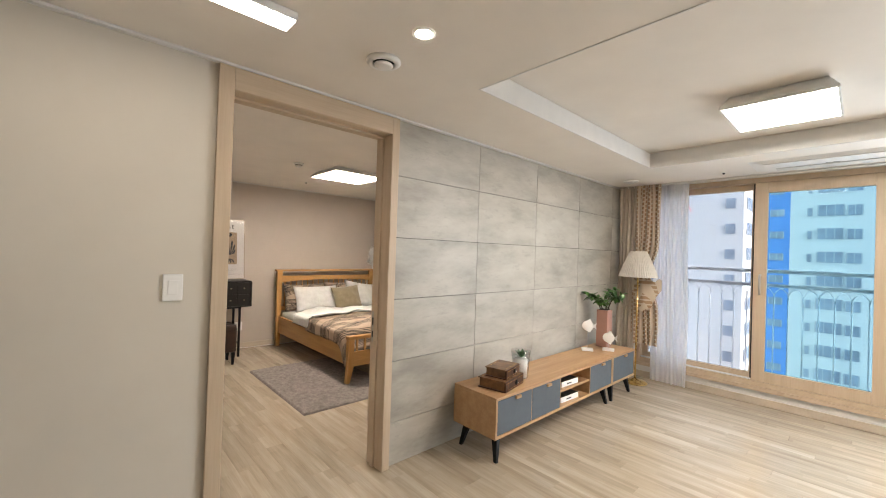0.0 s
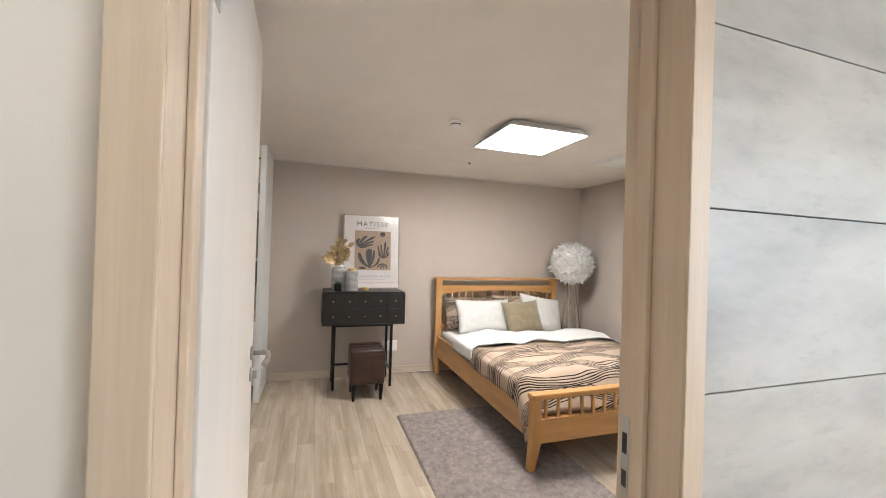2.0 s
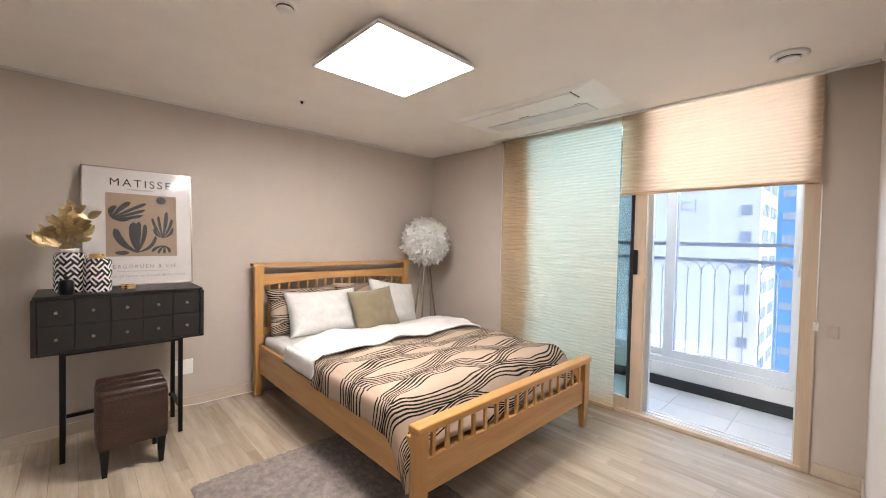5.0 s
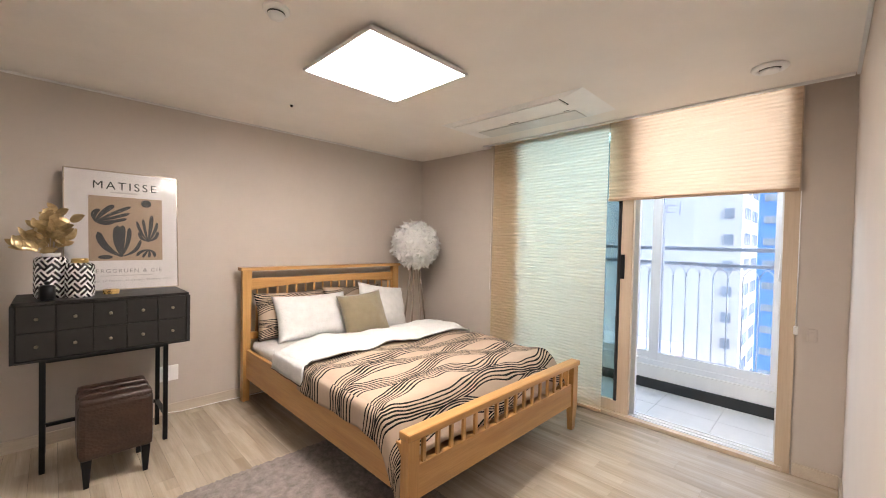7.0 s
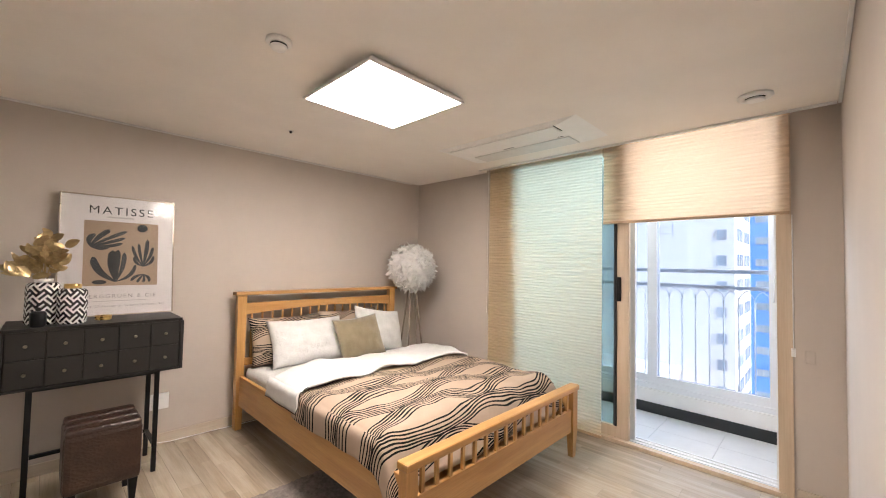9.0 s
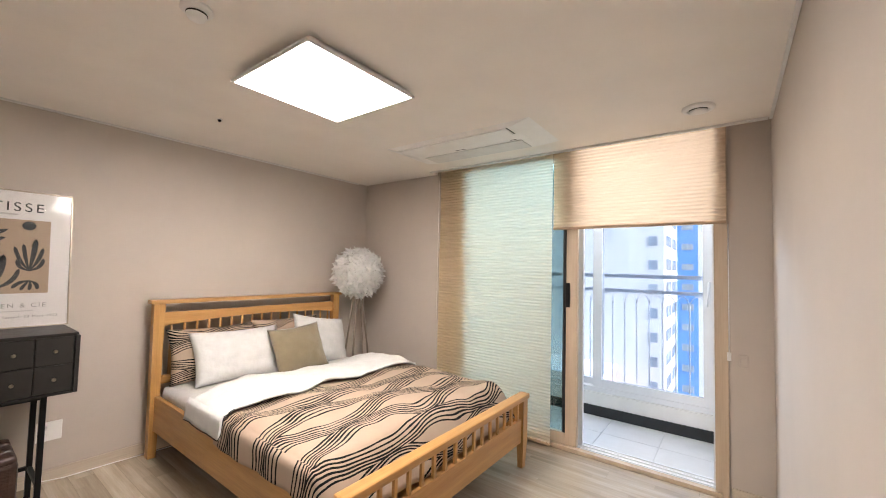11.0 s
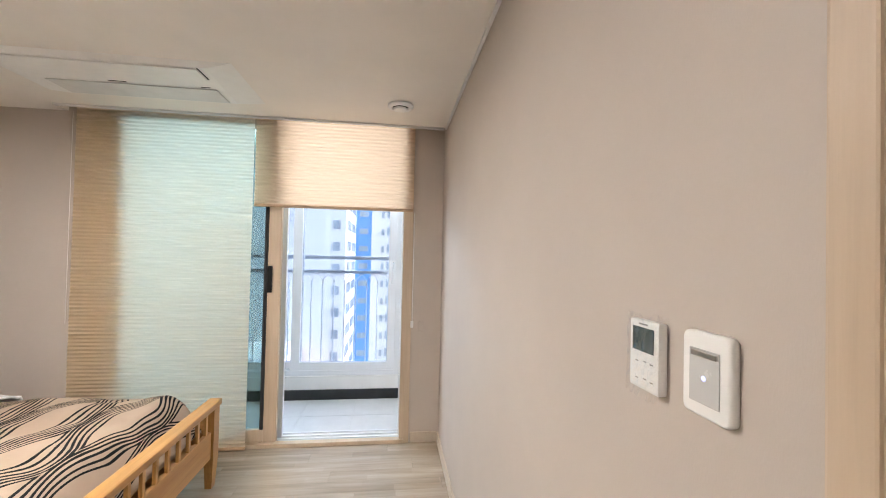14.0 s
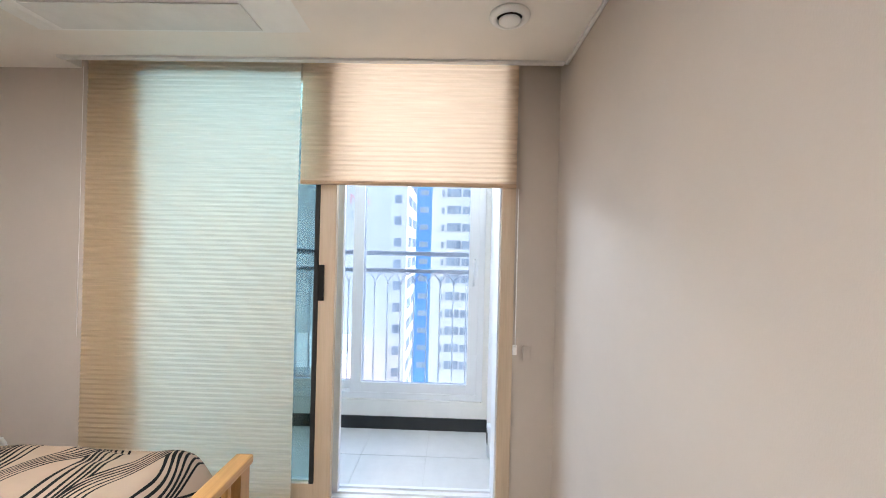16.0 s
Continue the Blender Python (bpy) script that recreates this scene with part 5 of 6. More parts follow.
part("hub", revolve([(0, 1.12), (0.04, 1.125), (0.045, 1.15), (0.02, 1.17), (0, 1.17)], 16), M_LEG, fl)
part("cord", tube(bmesh.new(), [(0.02, 0.0, 1.1), (0.05, -0.05, 0.6), (0.06, -0.03, 0.1), (0.12, 0.1, 0.006), (0.22, 0.28, 0.006)], 0.003, 5), M_LEG, fl)

# ---- wall devices ----


def switch_plate(name, w, h, at, turn, label, rockers=1, mat_=None):
    """Rounded white switch plate, facing -y before its turn."""
    s = thing(name, label, "light switch", at, turn, "wall switches")
    part("plate", boxes((-w / 2, w / 2, -0.009, 0.0, -h / 2, h / 2), bev=0.0045), mat_ or M_WHITE, s)
    for k in range(rockers):
        rw = w * 0.52 / rockers
        x = (k - (rockers - 1) / 2) * rw
        part("rocker", boxes((x - rw / 2 + 0.001, x + rw / 2 - 0.001, -0.0125, -0.0092, -h * 0.26, h * 0.26), bev=0.0015), mat_ or M_WHITE, s)
    return s


switch_plate("light_switch", 0.076, 0.12, (0.305, Y_LIV - 0.0005, 1.226), 0, "white single light switch on the cream wall")
switch_plate("light_switch", 0.074, 0.12, (X_WEST1 + 0.0005, 3.915, 1.175), 90, "white single light switch by the dressing room")
switch_plate("light_switch", 0.045, 0.075, (X_WIN - 0.0005, 2.465, 0.85), -90, "small taupe blank plate beside the balcony door", 1, plain("taupe_plastic", (0.50, 0.44, 0.385), 0.5, grain=0))
switch_plate("light_switch", 0.075, 0.12, (-0.83, 4.0605, 1.18), 180, "white light switch in the dressing room")

ths = thing("thermostat", "white room thermostat still wrapped in clear film", "thermostat", (1.709, Y_BED + 0.0005, 1.249), 180)
part("case", boxes((-0.031, 0.031, -0.014, 0.0, -0.048, 0.048), bev=0.004), M_WHITE, ths)
part("screen", boxes((-0.022, 0.022, -0.0152, -0.0142, 0.005, 0.038)), plain("lcd_grey", (0.035, 0.05, 0.05), 0.12, vary=0.2, grain=0), ths, "dark LCD screen")
for x, z in ((0.004, -0.008), (-0.013, -0.010), (0.004, -0.032), (-0.013, -0.034), (0.018, -0.009), (0.018, -0.033)):
    part("button_mark", boxes((x - 0.003, x + 0.003, -0.0147, -0.0142, z - 0.0007, z + 0.0007)), M_FAINT, ths)
part("maker_mark", boxes((-0.009, 0.009, -0.0147, -0.0142, 0.0415, 0.0435)), M_FAINT, ths)
wrap = bmesh.new()
rnd = random.Random(5)
cols = []
for i in range(13):
    cols.append([wrap.verts.new((-0.039 + 0.078 * i / 12 + rnd.uniform(-0.002, 0.002), -0.0160 - rnd.uniform(0, 0.0022) - (0 if 0 < i < 12 else -0.012), -0.058 + 0.116 * j / 14 + rnd.uniform(-0.003, 0.003))) for j in range(15)])
for a, b in zip(cols, cols[1:]):
    for j in range(14):
        wrap.faces.new((a[j], a[j + 1], b[j + 1], b[j]))
wrap_ob = part("film", wrap, glass_pane("clear_film", (0.985, 0.985, 0.985), 0.3), ths, "crinkled clear plastic film")
wrap_ob.visible_shadow = False

sm = thing("key_card_switch", "white touch switch plate with a small blue indicator", "light switch", (1.606, Y_BED + 0.0005, 1.252), 180)
plate = bmesh.new()
box(plate, -0.034, 0.034, -0.011, 0.0, -0.048, 0.048)
bmesh.ops.bevel(plate, geom=[e for e in plate.edges if abs(e.verts[0].co.y - e.verts[1].co.y) > 0.005], offset=0.009, segments=6, affect="EDGES", profile=0.5)
bmesh.ops.bevel(plate, geom=[e for e in plate.edges if max(v.co.y for v in e.verts) < -0.010], offset=0.004, segments=4, affect="EDGES", profile=0.5)
smooth(part("plate", plate, M_WHITE, sm))
part("inset", boxes((-0.021, 0.021, -0.0122, -0.0112, -0.032, 0.029), bev=0.0004), plain("touch_panel_grey", (0.56, 0.56, 0.55), 0.25, vary=0.02, grain=0), sm, "pale grey touch panel")
part("chrome_strip", boxes((-0.0175, 0.0175, -0.0135, -0.0123, 0.0205, 0.0265), bev=0.0004), M_STEEL, sm, "chrome strip")
dot_ = revolve([(0, 0), (0.0032, 0), (0.0030, 0.0004), (0, 0.0005)], 14)
bmesh.ops.rotate(dot_, verts=dot_.verts, matrix=Matrix.Rotation(radians(90), 3, "X"))
bmesh.ops.translate(dot_, verts=dot_.verts, vec=(0, -0.01225, -0.003))
part("indicator", dot_, glow("indicator_blue", (0.45, 0.5, 1.0), 0.16), sm, "lit blue indicator")

so = thing("power_outlet", "white wall socket with a plugged-in white cable", "socket", (1.585, Y_FAR - 0.0005, 0.31))
part("plate", boxes((-0.058, 0.058, -0.009, 0, -0.058, 0.058), bev=0.004), M_WHITE, so)
for z in (0.025, -0.025):
    k = revolve([(0.019, 0), (0.019, 0.004), (0.016, 0.004), (0.015, 0.0)], 20)
    bmesh.ops.rotate(k, verts=k.verts, matrix=Matrix.Rotation(radians(90), 3, "X"))
    bmesh.ops.translate(k, verts=k.verts, vec=(-0.028, -0.0092, z))
    part("outlet", k, M_PANEL, so)
part("plug", boxes((-0.042, -0.014, -0.034, -0.0135, -0.04, -0.012), bev=0.005), M_WHITE, so)
cable = tube(bmesh.new(), [(1.557, 5.87, 0.285), (1.55, 5.85, 0.15), (1.56, 5.86, 0.03), (1.66, 5.885, 0.006), (1.9, 5.882, 0.005), (2.2, 5.86, 0.005), (2.9, 5.87, 0.005), (3.6, 5.86, 0.005), (3.9, 5.84, 0.005)], 0.0035, 6)
solid("cable", cable, M_WHITE, "white power cable along the baseboard", "cable")

# ---- vanity in the dressing room ----
va = thing("vanity", "white vanity with a stone-look counter and one drawer", "vanity", (-0.55, 5.6, 0))
part("counter", boxes((-0.95, 0.787, -0.265, 0.303, 0.72, 0.745), bev=0.003), plain("beige_stone", (0.50, 0.45, 0.39), 0.25, vary=0.06, scale=30), va, "beige stone counter")
part("drawer", boxes((-0.10, 0.782, -0.262, -0.24, 0.595, 0.715), bev=0.002), M_PANEL, va, "white drawer front")
part("carcass", boxes((-0.95, 0.786, -0.239, 0.303, 0.60, 0.719)), M_PANEL, va)
part("back_panel", boxes((-0.95, 0.786, 0.2, 0.303, 0.0, 0.599)), M_PANEL, va)
part("backsplash", boxes((-0.95, 0.786, 0.29, 0.3035, 0.7455, 1.0)), plain("taupe_backsplash", (0.27, 0.225, 0.18), 0.3, vary=0.05), va)
mr = thing("mirror", "large frameless wall mirror over the vanity", "mirror", (-0.55, 5.89, 0))
part("glass", boxes((-0.95, 0.786, -0.006, 0.002, 1.005, 2.280)), M_MIRROR, mr)
part("edge", boxes((-0.95, 0.786, -0.008, 0.0125, 2.281, 2.294)), M_BLACK, mr)
part("edge", boxes((-0.95, 0.786, -0.008, 0.0125, 0.9905, 1.0045)), M_BLACK, mr)
tra = thing("place_mat", "woven gold place mat on the vanity", "place mat", (-0.16, 5.58, 0.7455), 8)
for k in range(9):
    part("strip", boxes((-0.17, 0.2 - 0.02 * abs(k - 4), -0.13 + 0.029 * k, -0.106 + 0.029 * k, 0, 0.004)), M_GOLD, tra)


def gold_ball(x, y, r):
    g = thing("decor_ball", "polished gold decorative ball", "ornament", (x, y, 0.7497), 0, "gold balls")
    part("ball", revolve([(r * math.sin(math.pi * k / 16) + 1e-5, r * 0.9 - r * 0.9 * math.cos(math.pi * k / 16)) for k in range(17)], 24), M_BRASS, g)
    part("cap", revolve([(r * 0.22, r * 1.79), (r * 0.2, r * 1.86), (0, r * 1.87)], 14), M_BRASS, g)


gold_ball(-0.11, 5.60, 0.05), gold_ball(-0.25, 5.58, 0.035)
vs = thing("gold_vase", "slim gold rimmed glass vase", "vase", (-0.29, 5.66, 0.7497))
part("vase_body", revolve([(0, 0), (0.03, 0), (0.034, 0.02), (0.03, 0.16), (0.034, 0.24), (0.031, 0.24), (0.027, 0.16), (0.03, 0.02)], 16), M_GOLD, vs)
# bathroom corner seen in the mirror
bdf = new("door_frame_bathroom")
tagged(bdf, "pale wood bathroom door frame", "door frame", "", "structure")
for s in ((BD0 - 0.075, BD0, 3.94, 4.08, 0, 2.16), (BD1, BD1 + 0.055, 3.94, 4.08, 0, 2.16), (BD0 - 0.075, BD1 + 0.055, 3.94, 4.08, 2.161, 2.24)):
    part("casing", boxes(s, bev=0.003), M_FRAME, bdf)
bv = thing("bathroom_vanity", "grey bathroom basin unit with a round white basin", "basin", (-0.92, 2.62, 0))
part("counter", boxes((-0.9, 0.75, -0.255, 0.2, 0.66, 0.70), bev=0.004), M_BALTILE, bv)
part("cabinet", boxes((-0.9, 0.75, -0.255, 0.17, 0.0, 0.659)), M_CHAR2, bv)
part("basin", revolve([(0.0, 0.701), (0.13, 0.701), (0.2, 0.76), (0.205, 0.79), (0.19, 0.785), (0.12, 0.72), (0, 0.715)], 28, 0.12, -0.02), M_WHITE, bv)
part("shelf_panel", boxes((-0.9, 0.75, -0.259, -0.23, 0.701, 1.12)), plain("grey_bath_panel", (0.14, 0.135, 0.13), 0.4), bv)
part("tap", tube(bmesh.new(), [(0.12, -0.2, 0.70), (0.12, -0.2, 0.88), (0.12, -0.14, 0.90), (0.12, -0.09, 0.87)], 0.012, 8), M_STEEL, bv)
bmr = thing("bathroom_mirror", "wide bathroom mirror cabinet", "mirror", (-0.92, 2.375, 1.17))
part("glass", boxes((-0.9, 0.75, -0.008, 0.09, 0.0, 0.85)), M_MIRROR, bmr)
tp = thing("towel", "rolled white towel on the bathroom counter", "towel", (-0.98, 2.60, 0.701))
t_ = revolve([(0, 0), (0.05, 0.002), (0.052, 0.1), (0.05, 0.2), (0, 0.202)], 16)
bmesh.ops.rotate(t_, verts=t_.verts, matrix=Matrix.Rotation(radians(90), 3, "Y"))
bmesh.ops.translate(t_, verts=t_.verts, vec=(-0.1, 0, 0.055))
part("roll", t_, M_SHEET, tp)
for i, (x, y) in enumerate(((-0.78, 2.72), (-0.86, 2.70))):
    solid("sponge", revolve([(0.045 * math.sin(math.pi * k / 10) + 1e-5, 0.04 - 0.04 * math.cos(math.pi * k / 10)) for k in range(11)], 14), plain("yellow_sponge", (0.75, 0.5, 0.04), 0.8), "yellow bath sponge ball", "sponge", (x, y, 0.701), 0, "yellow sponges")
solid("shower_screen", boxes((-1.52, -1.50, 2.36, 3.94, 0, 1.95)), M_TEAL, "clear glass shower screen", "shower screen").visible_shadow = False
solid("strike_cover", boxes((X_WEST1 + 0.0003, X_WEST1 + 0.003, 4.01, 4.07, 1.12, 1.165)), M_STEEL, "small steel catch plate on the wall end", "catch plate")


# ---- living room: tiled wall ----
TW, TH = 0.812, 0.41
tile_meshes = {}
for i in range(5):
    for j in range(6):
        x0, z1 = 1.508 + i * TW, 2.33 - j * TH
        x1, z0 = min(x0 + TW, X_LIVWIN), max(z1 - TH, 0.0)
        z1 = min(z1, CEIL + 0.002)
        if x1 - x0 < 0.05:
            continue
        key = (round(x1 - x0, 3), round(z1 - z0, 3))
        if key not in tile_meshes:
            ob = finish("tile", boxes((0.0018, key[0] - 0.0018, 0, 0.011, 0.0018, key[1] - 0.0018), bev=0.0012), M_TILE)
            tile_meshes[key] = ob.data
        else:
            ob = new("tile", tile_meshes[key])
        ob.location = (x0, Y_LIV, z0)
        ob.parent = bpy.data.objects["wall_between"]

# ---- TV cabinet ----


def cab_unit(label, x, width, cells):
    """Low oak cabinet; cells: (kind, width)."""
    c = thing("tv_cabinet", label, "tv cabinet", (x, 1.72, 0), 0, "low oak cabinets")
    D, Z0, Z1 = 0.40, 0.175, 0.455
    part("top", boxes((0, width, 0, D, Z1 - 0.02, Z1), bev=0.002), M_TVOAK, c)
    part("bottom", boxes((0, width, 0, D, Z0, Z0 + 0.02), bev=0.002), M_TVOAK, c)
    part("side", boxes((0, 0.018, 0.0005, D, Z0 + 0.0205, Z1 - 0.0205)), M_TVOAK, c)
    part("side", boxes((width - 0.018, width, 0.0005, D, Z0 + 0.0205, Z1 - 0.0205)), M_TVOAK, c)
    part("back", boxes((0.0185, width - 0.0185, D - 0.012, D - 0.001, Z0 + 0.0205, Z1 - 0.0205)), M_TVOAK, c)
    cx = 0.018
    for kind, wd in cells:
        if kind == "door":
            d = part("door", boxes((cx + 0.004, cx + wd - 0.004, 0.002, 0.018, Z0 + 0.0235, Z1 - 0.0235), bev=0.0015), M_SLATE, c, "slate-blue door")
            mx = cx + wd * 0.55
            part("pull", boxes((mx - 0.028, mx + 0.028, -0.014, 0.0015, Z1 - 0.046, Z1 - 0.025), bev=0.003), M_TVOAK, d, "oak tab pull")
        else:
            part("shelf", boxes((cx, cx + wd, 0.01, D - 0.013, 0.308, 0.324)), M_TVOAK, c)
        cx += wd
        if cx < width - 0.03:
            part("divider", boxes((cx - 0.006, cx + 0.006, 0.004, D - 0.013, Z0 + 0.0205, Z1 - 0.0205)), M_TVOAK, c)
    for sx, fx in ((0.09, -0.03), (width - 0.09, 0.03)):
        for sy, fy in ((0.07, -0.02), (D - 0.07, 0.02)):
            part("leg", taper(bmesh.new(), sx, sy, 0, Z0 - 0.0005, 0.022, 0.024, 0.036, 0.052, fx * 1.2, fy * 1.8), M_BLACK, c)
    return c


cab_unit("long low oak cabinet with slate-blue doors and an open shelf", 2.06, 1.78, (("door", 0.40), ("door", 0.40), ("open", 0.51), ("door", 0.434)))
cab_unit("short low oak cabinet with one slate-blue door", 3.845, 0.535, (("door", 0.499),))
TOPZ = 0.4555


def vintage_box(at, w, d, h, turn, label):
    b = thing("book_box", label, "decorative box", at, turn, "book-shaped boxes")
    spine = plain("brown_faux_leather", (0.060, 0.022, 0.010), 0.35, vary=0.6, scale=22)
    cover = plain("tan_faux_leather", (0.17, 0.085, 0.036), 0.35, vary=0.6, scale=13)
    part("page_block", boxes((-w / 2 + 0.012, w / 2 - 0.008, -d / 2 + 0.01, d / 2 - 0.008, 0.008, h - 0.008)), cover, b)
    part("cover", boxes((-w / 2, w / 2, -d / 2, d / 2, h - 0.0078, h), bev=0.002), cover, b, "worn tan cover")
    part("cover", boxes((-w / 2, w / 2, -d / 2, d / 2, 0, 0.0078), bev=0.002), spine, b)
    part("spine", boxes((-w / 2 + 0.001, w / 2 - 0.001, -d / 2 - 0.004, -d / 2 + 0.0095, 0.001, h - 0.001), bev=0.003), spine, b, "dark brown spine")
    k = revolve([(0, 0), (0.019, 0), (0.019, 0.004), (0.015, 0.006), (0.006, 0.006), (0.004, 0.012), (0, 0.012)], 18)
    bmesh.ops.rotate(k, verts=k.verts, matrix=Matrix.Rotation(radians(90), 3, "X"))
    bmesh.ops.translate(k, verts=k.verts, vec=(0.02, -d / 2 - 0.0042, h / 2))
    clasp = part("clasp", k, M_BLACK, b, "round dark clasp")
    k = revolve([(0, 0), (0.006, 0), (0.005, 0.003), (0, 0.004)], 12)
    bmesh.ops.rotate(k, verts=k.verts, matrix=Matrix.Rotation(radians(90), 3, "X"))
    bmesh.ops.translate(k, verts=k.verts, vec=(0.02, -d / 2 - 0.0163, h / 2))
    part("button", k, M_PANEL, clasp, "pale button")
    for zz in (0.012, h - 0.014):
        part("gilt_line", boxes((-w / 2 + 0.012, w / 2 - 0.012, -d / 2 - 0.0052, -d / 2 - 0.0041, zz, zz + 0.0025)), M_BRASS, b)
    for xx in (-w / 2 + 0.03, w / 2 - 0.035):
        part("spine_band", boxes((xx, xx + 0.006, -d / 2 - 0.0062, -d / 2 - 0.0041, 0.004, h - 0.004), bev=0.0008), cover, b)
    for yy in (-d / 2 + 0.016, d / 2 - 0.02):
        part("gilt_line", boxes((-w / 2 + 0.014, w / 2 - 0.014, yy, yy + 0.003, h + 0.0002, h + 0.0008)), M_BRASS, b)
    return b


vintage_box((2.31, 1.885, TOPZ), 0.30, 0.22, 0.075, 12, "worn brown book-shaped storage box")
vintage_box((2.325, 1.888, TOPZ + 0.0755), 0.24, 0.17, 0.068, 14, "smaller worn brown book-shaped storage box on top of another")
gv = thing("glass_planter", "clear glass cylinder with sand and a small succulent", "planter", (2.57, 1.90, TOPZ))
g_ = part("glass", revolve([(0, 0), (0.058, 0), (0.061, 0.004), (0.076, 0.215), (0.074, 0.215), (0.059, 0.006), (0, 0.005)], 28), M_GLASS, gv, "clear glass cylinder")
g_.visible_shadow = False
part("sand", revolve([(0, 0.007), (0.05, 0.007), (0.057, 0.145), (0.02, 0.157), (0, 0.157)], 24), plain("white_sand", (0.66, 0.63, 0.58), 0.9, vary=0.1, scale=200, grain=0.6), gv, "white sand")
M_SUCC = plain("succulent_green", (0.035, 0.10, 0.03), 0.45, vary=0.3, scale=30)
for k in range(16):
    a = k * 2.4
    bm = bmesh.new()
    leaf_blade(bm, (0, 0, 0.155), (math.cos(a), math.sin(a), 0.45 + 0.13 * k), (0, 0, 1), 0.085 - 0.0012 * k, 0.012, 0.10)
    part("leaf", bm, M_SUCC, gv)


def paper_book(x, z, w, label):
    b = thing("book", label, "book", (x, 1.86, z), -3, "books in the cabinet")
    part("page_block", boxes((-w / 2 + 0.003, w / 2 - 0.003, -0.095, 0.095, 0.004, 0.041)), M_SHEET, b)
    part("cover", boxes((-w / 2, w / 2, -0.1, 0.1, 0.0415, 0.045)), M_INK, b, "dark grey cover")
    part("cover", boxes((-w / 2, w / 2, -0.1, 0.1, 0.0, 0.0035)), M_WHITE, b)
    part("spine", boxes((-w / 2, w / 2, -0.104, -0.1005, 0.0, 0.045), bev=0.001), M_WHITE, b, "white spine with a title bar")
    part("title", boxes((-0.05, 0.02, -0.1046, -0.1041, 0.016, 0.026)), M_INK, b)


paper_book(3.10, 0.3245, 0.24, "white-spined book lying on the shelf")
paper_book(3.10, 0.1955, 0.26, "white-spined book lying in the cabinet")


def fish(x, y, z, turn, label, tall):
    f = thing("fish_ornament", label, "ornament", (x, y, TOPZ), turn, "white fish ornaments")
    part("base", boxes((-0.055, 0.055, -0.035, 0.035, 0, 0.024), bev=0.003), M_PANEL, f, "white-washed wooden block")
    if tall:
        part("rod", bar((0, 0, 0.024), (0, 0, tall), 0.0025, 6), M_STEEL, f)
    zc = max(tall, 0.03) + 0.045
    body = revolve([(0.05 * math.sin(math.pi * k / 12) + 1e-5, -0.058 * math.cos(math.pi * k / 12)) for k in range(13)], 16)
    for v in body.verts:
        v.co = Vector((v.co.z, v.co.y * 0.3, v.co.x * 1.05 + zc))
    part("fish_body", body, M_WHITE, f)
    for nm, pts in (("tail", [(0.045, zc), (0.085, zc + 0.035), (0.078, zc), (0.085, zc - 0.035)]), ("fin", [(-0.02, zc + 0.045), (0.02, zc + 0.075), (0.04, zc + 0.035)]), ("fin", [(-0.02, zc - 0.045), (0.02, zc - 0.07), (0.04, zc - 0.035)])):
        bm = bmesh.new()
        fc = bm.faces.new([bm.verts.new((px, -0.003, pz)) for px, pz in pts])
        g = bmesh.ops.extrude_face_region(bm, geom=[fc])
        bmesh.ops.translate(bm, verts=[v for v in g["geom"] if isinstance(v, bmesh.types.BMVert)], vec=(0, 0.006, 0))
        part(nm, bm, M_WHITE, f)


fish(3.87, 2.0, 0, -58, "white fish ornament raised on a thin rod", 0.21)
fish(4.05, 1.86, 0, -72, "white fish ornament on a white block", 0.09)
pv = thing("planter_vase", "dusty-pink square vase with a leafy green branch", "vase", (4.20, 1.98, TOPZ))
M_PINK = plain("dusty_pink_glaze", (0.40, 0.215, 0.165), 0.4, vary=0.05)
vb = boxes((-0.06, 0.06, -0.06, 0.06, 0, 0.40), bev=0.006)
part("vase_body", vb, M_PINK, pv)
# dark sheet on the solid vase stands in for its shaded inside
part("mouth", boxes((-0.052, 0.052, -0.052, 0.052, 0.4005, 0.402)), M_GAP, pv)
M_GREEN = plain("leaf_green", (0.06, 0.15, 0.032), 0.4, vary=0.45, scale=20)
M_TWIG = plain("brown_twig", (0.06, 0.035, 0.02), 0.8)
rnd = random.Random(31)
for k in range(9):
    a = rnd.uniform(2.2, 5.6) if k < 6 else rnd.uniform(0, 6.28)
    ln = rnd.uniform(0.12, 0.27)
    top = Vector((math.cos(a) * ln, math.sin(a) * ln * 0.8, 0.40 + rnd.uniform(0.06, 0.25)))
    mid = Vector((top.x * 0.4, top.y * 0.4, 0.40 + (top.z - 0.40) * 0.6))
    part("branch", tube(bmesh.new(), [(0, 0, 0.30), mid, top], 0.0045, 5, 0.0015), M_TWIG, pv)
    for q in range(19):
        u = rnd.uniform(0.35, 1.05)
        p = mid.lerp(top, (u - 0.35) / 0.65)
        bm = bmesh.new()
        leaf_blade(bm, p, (rnd.uniform(-1, 1), rnd.uniform(-1, 1), rnd.uniform(-0.4, 0.8)), (rnd.uniform(-0.4, 0.4), rnd.uniform(-0.4, 0.4), 1), rnd.uniform(0.05, 0.085), rnd.uniform(0.017, 0.027), 0.3)
        part("leaf", bm, M_GREEN, pv)

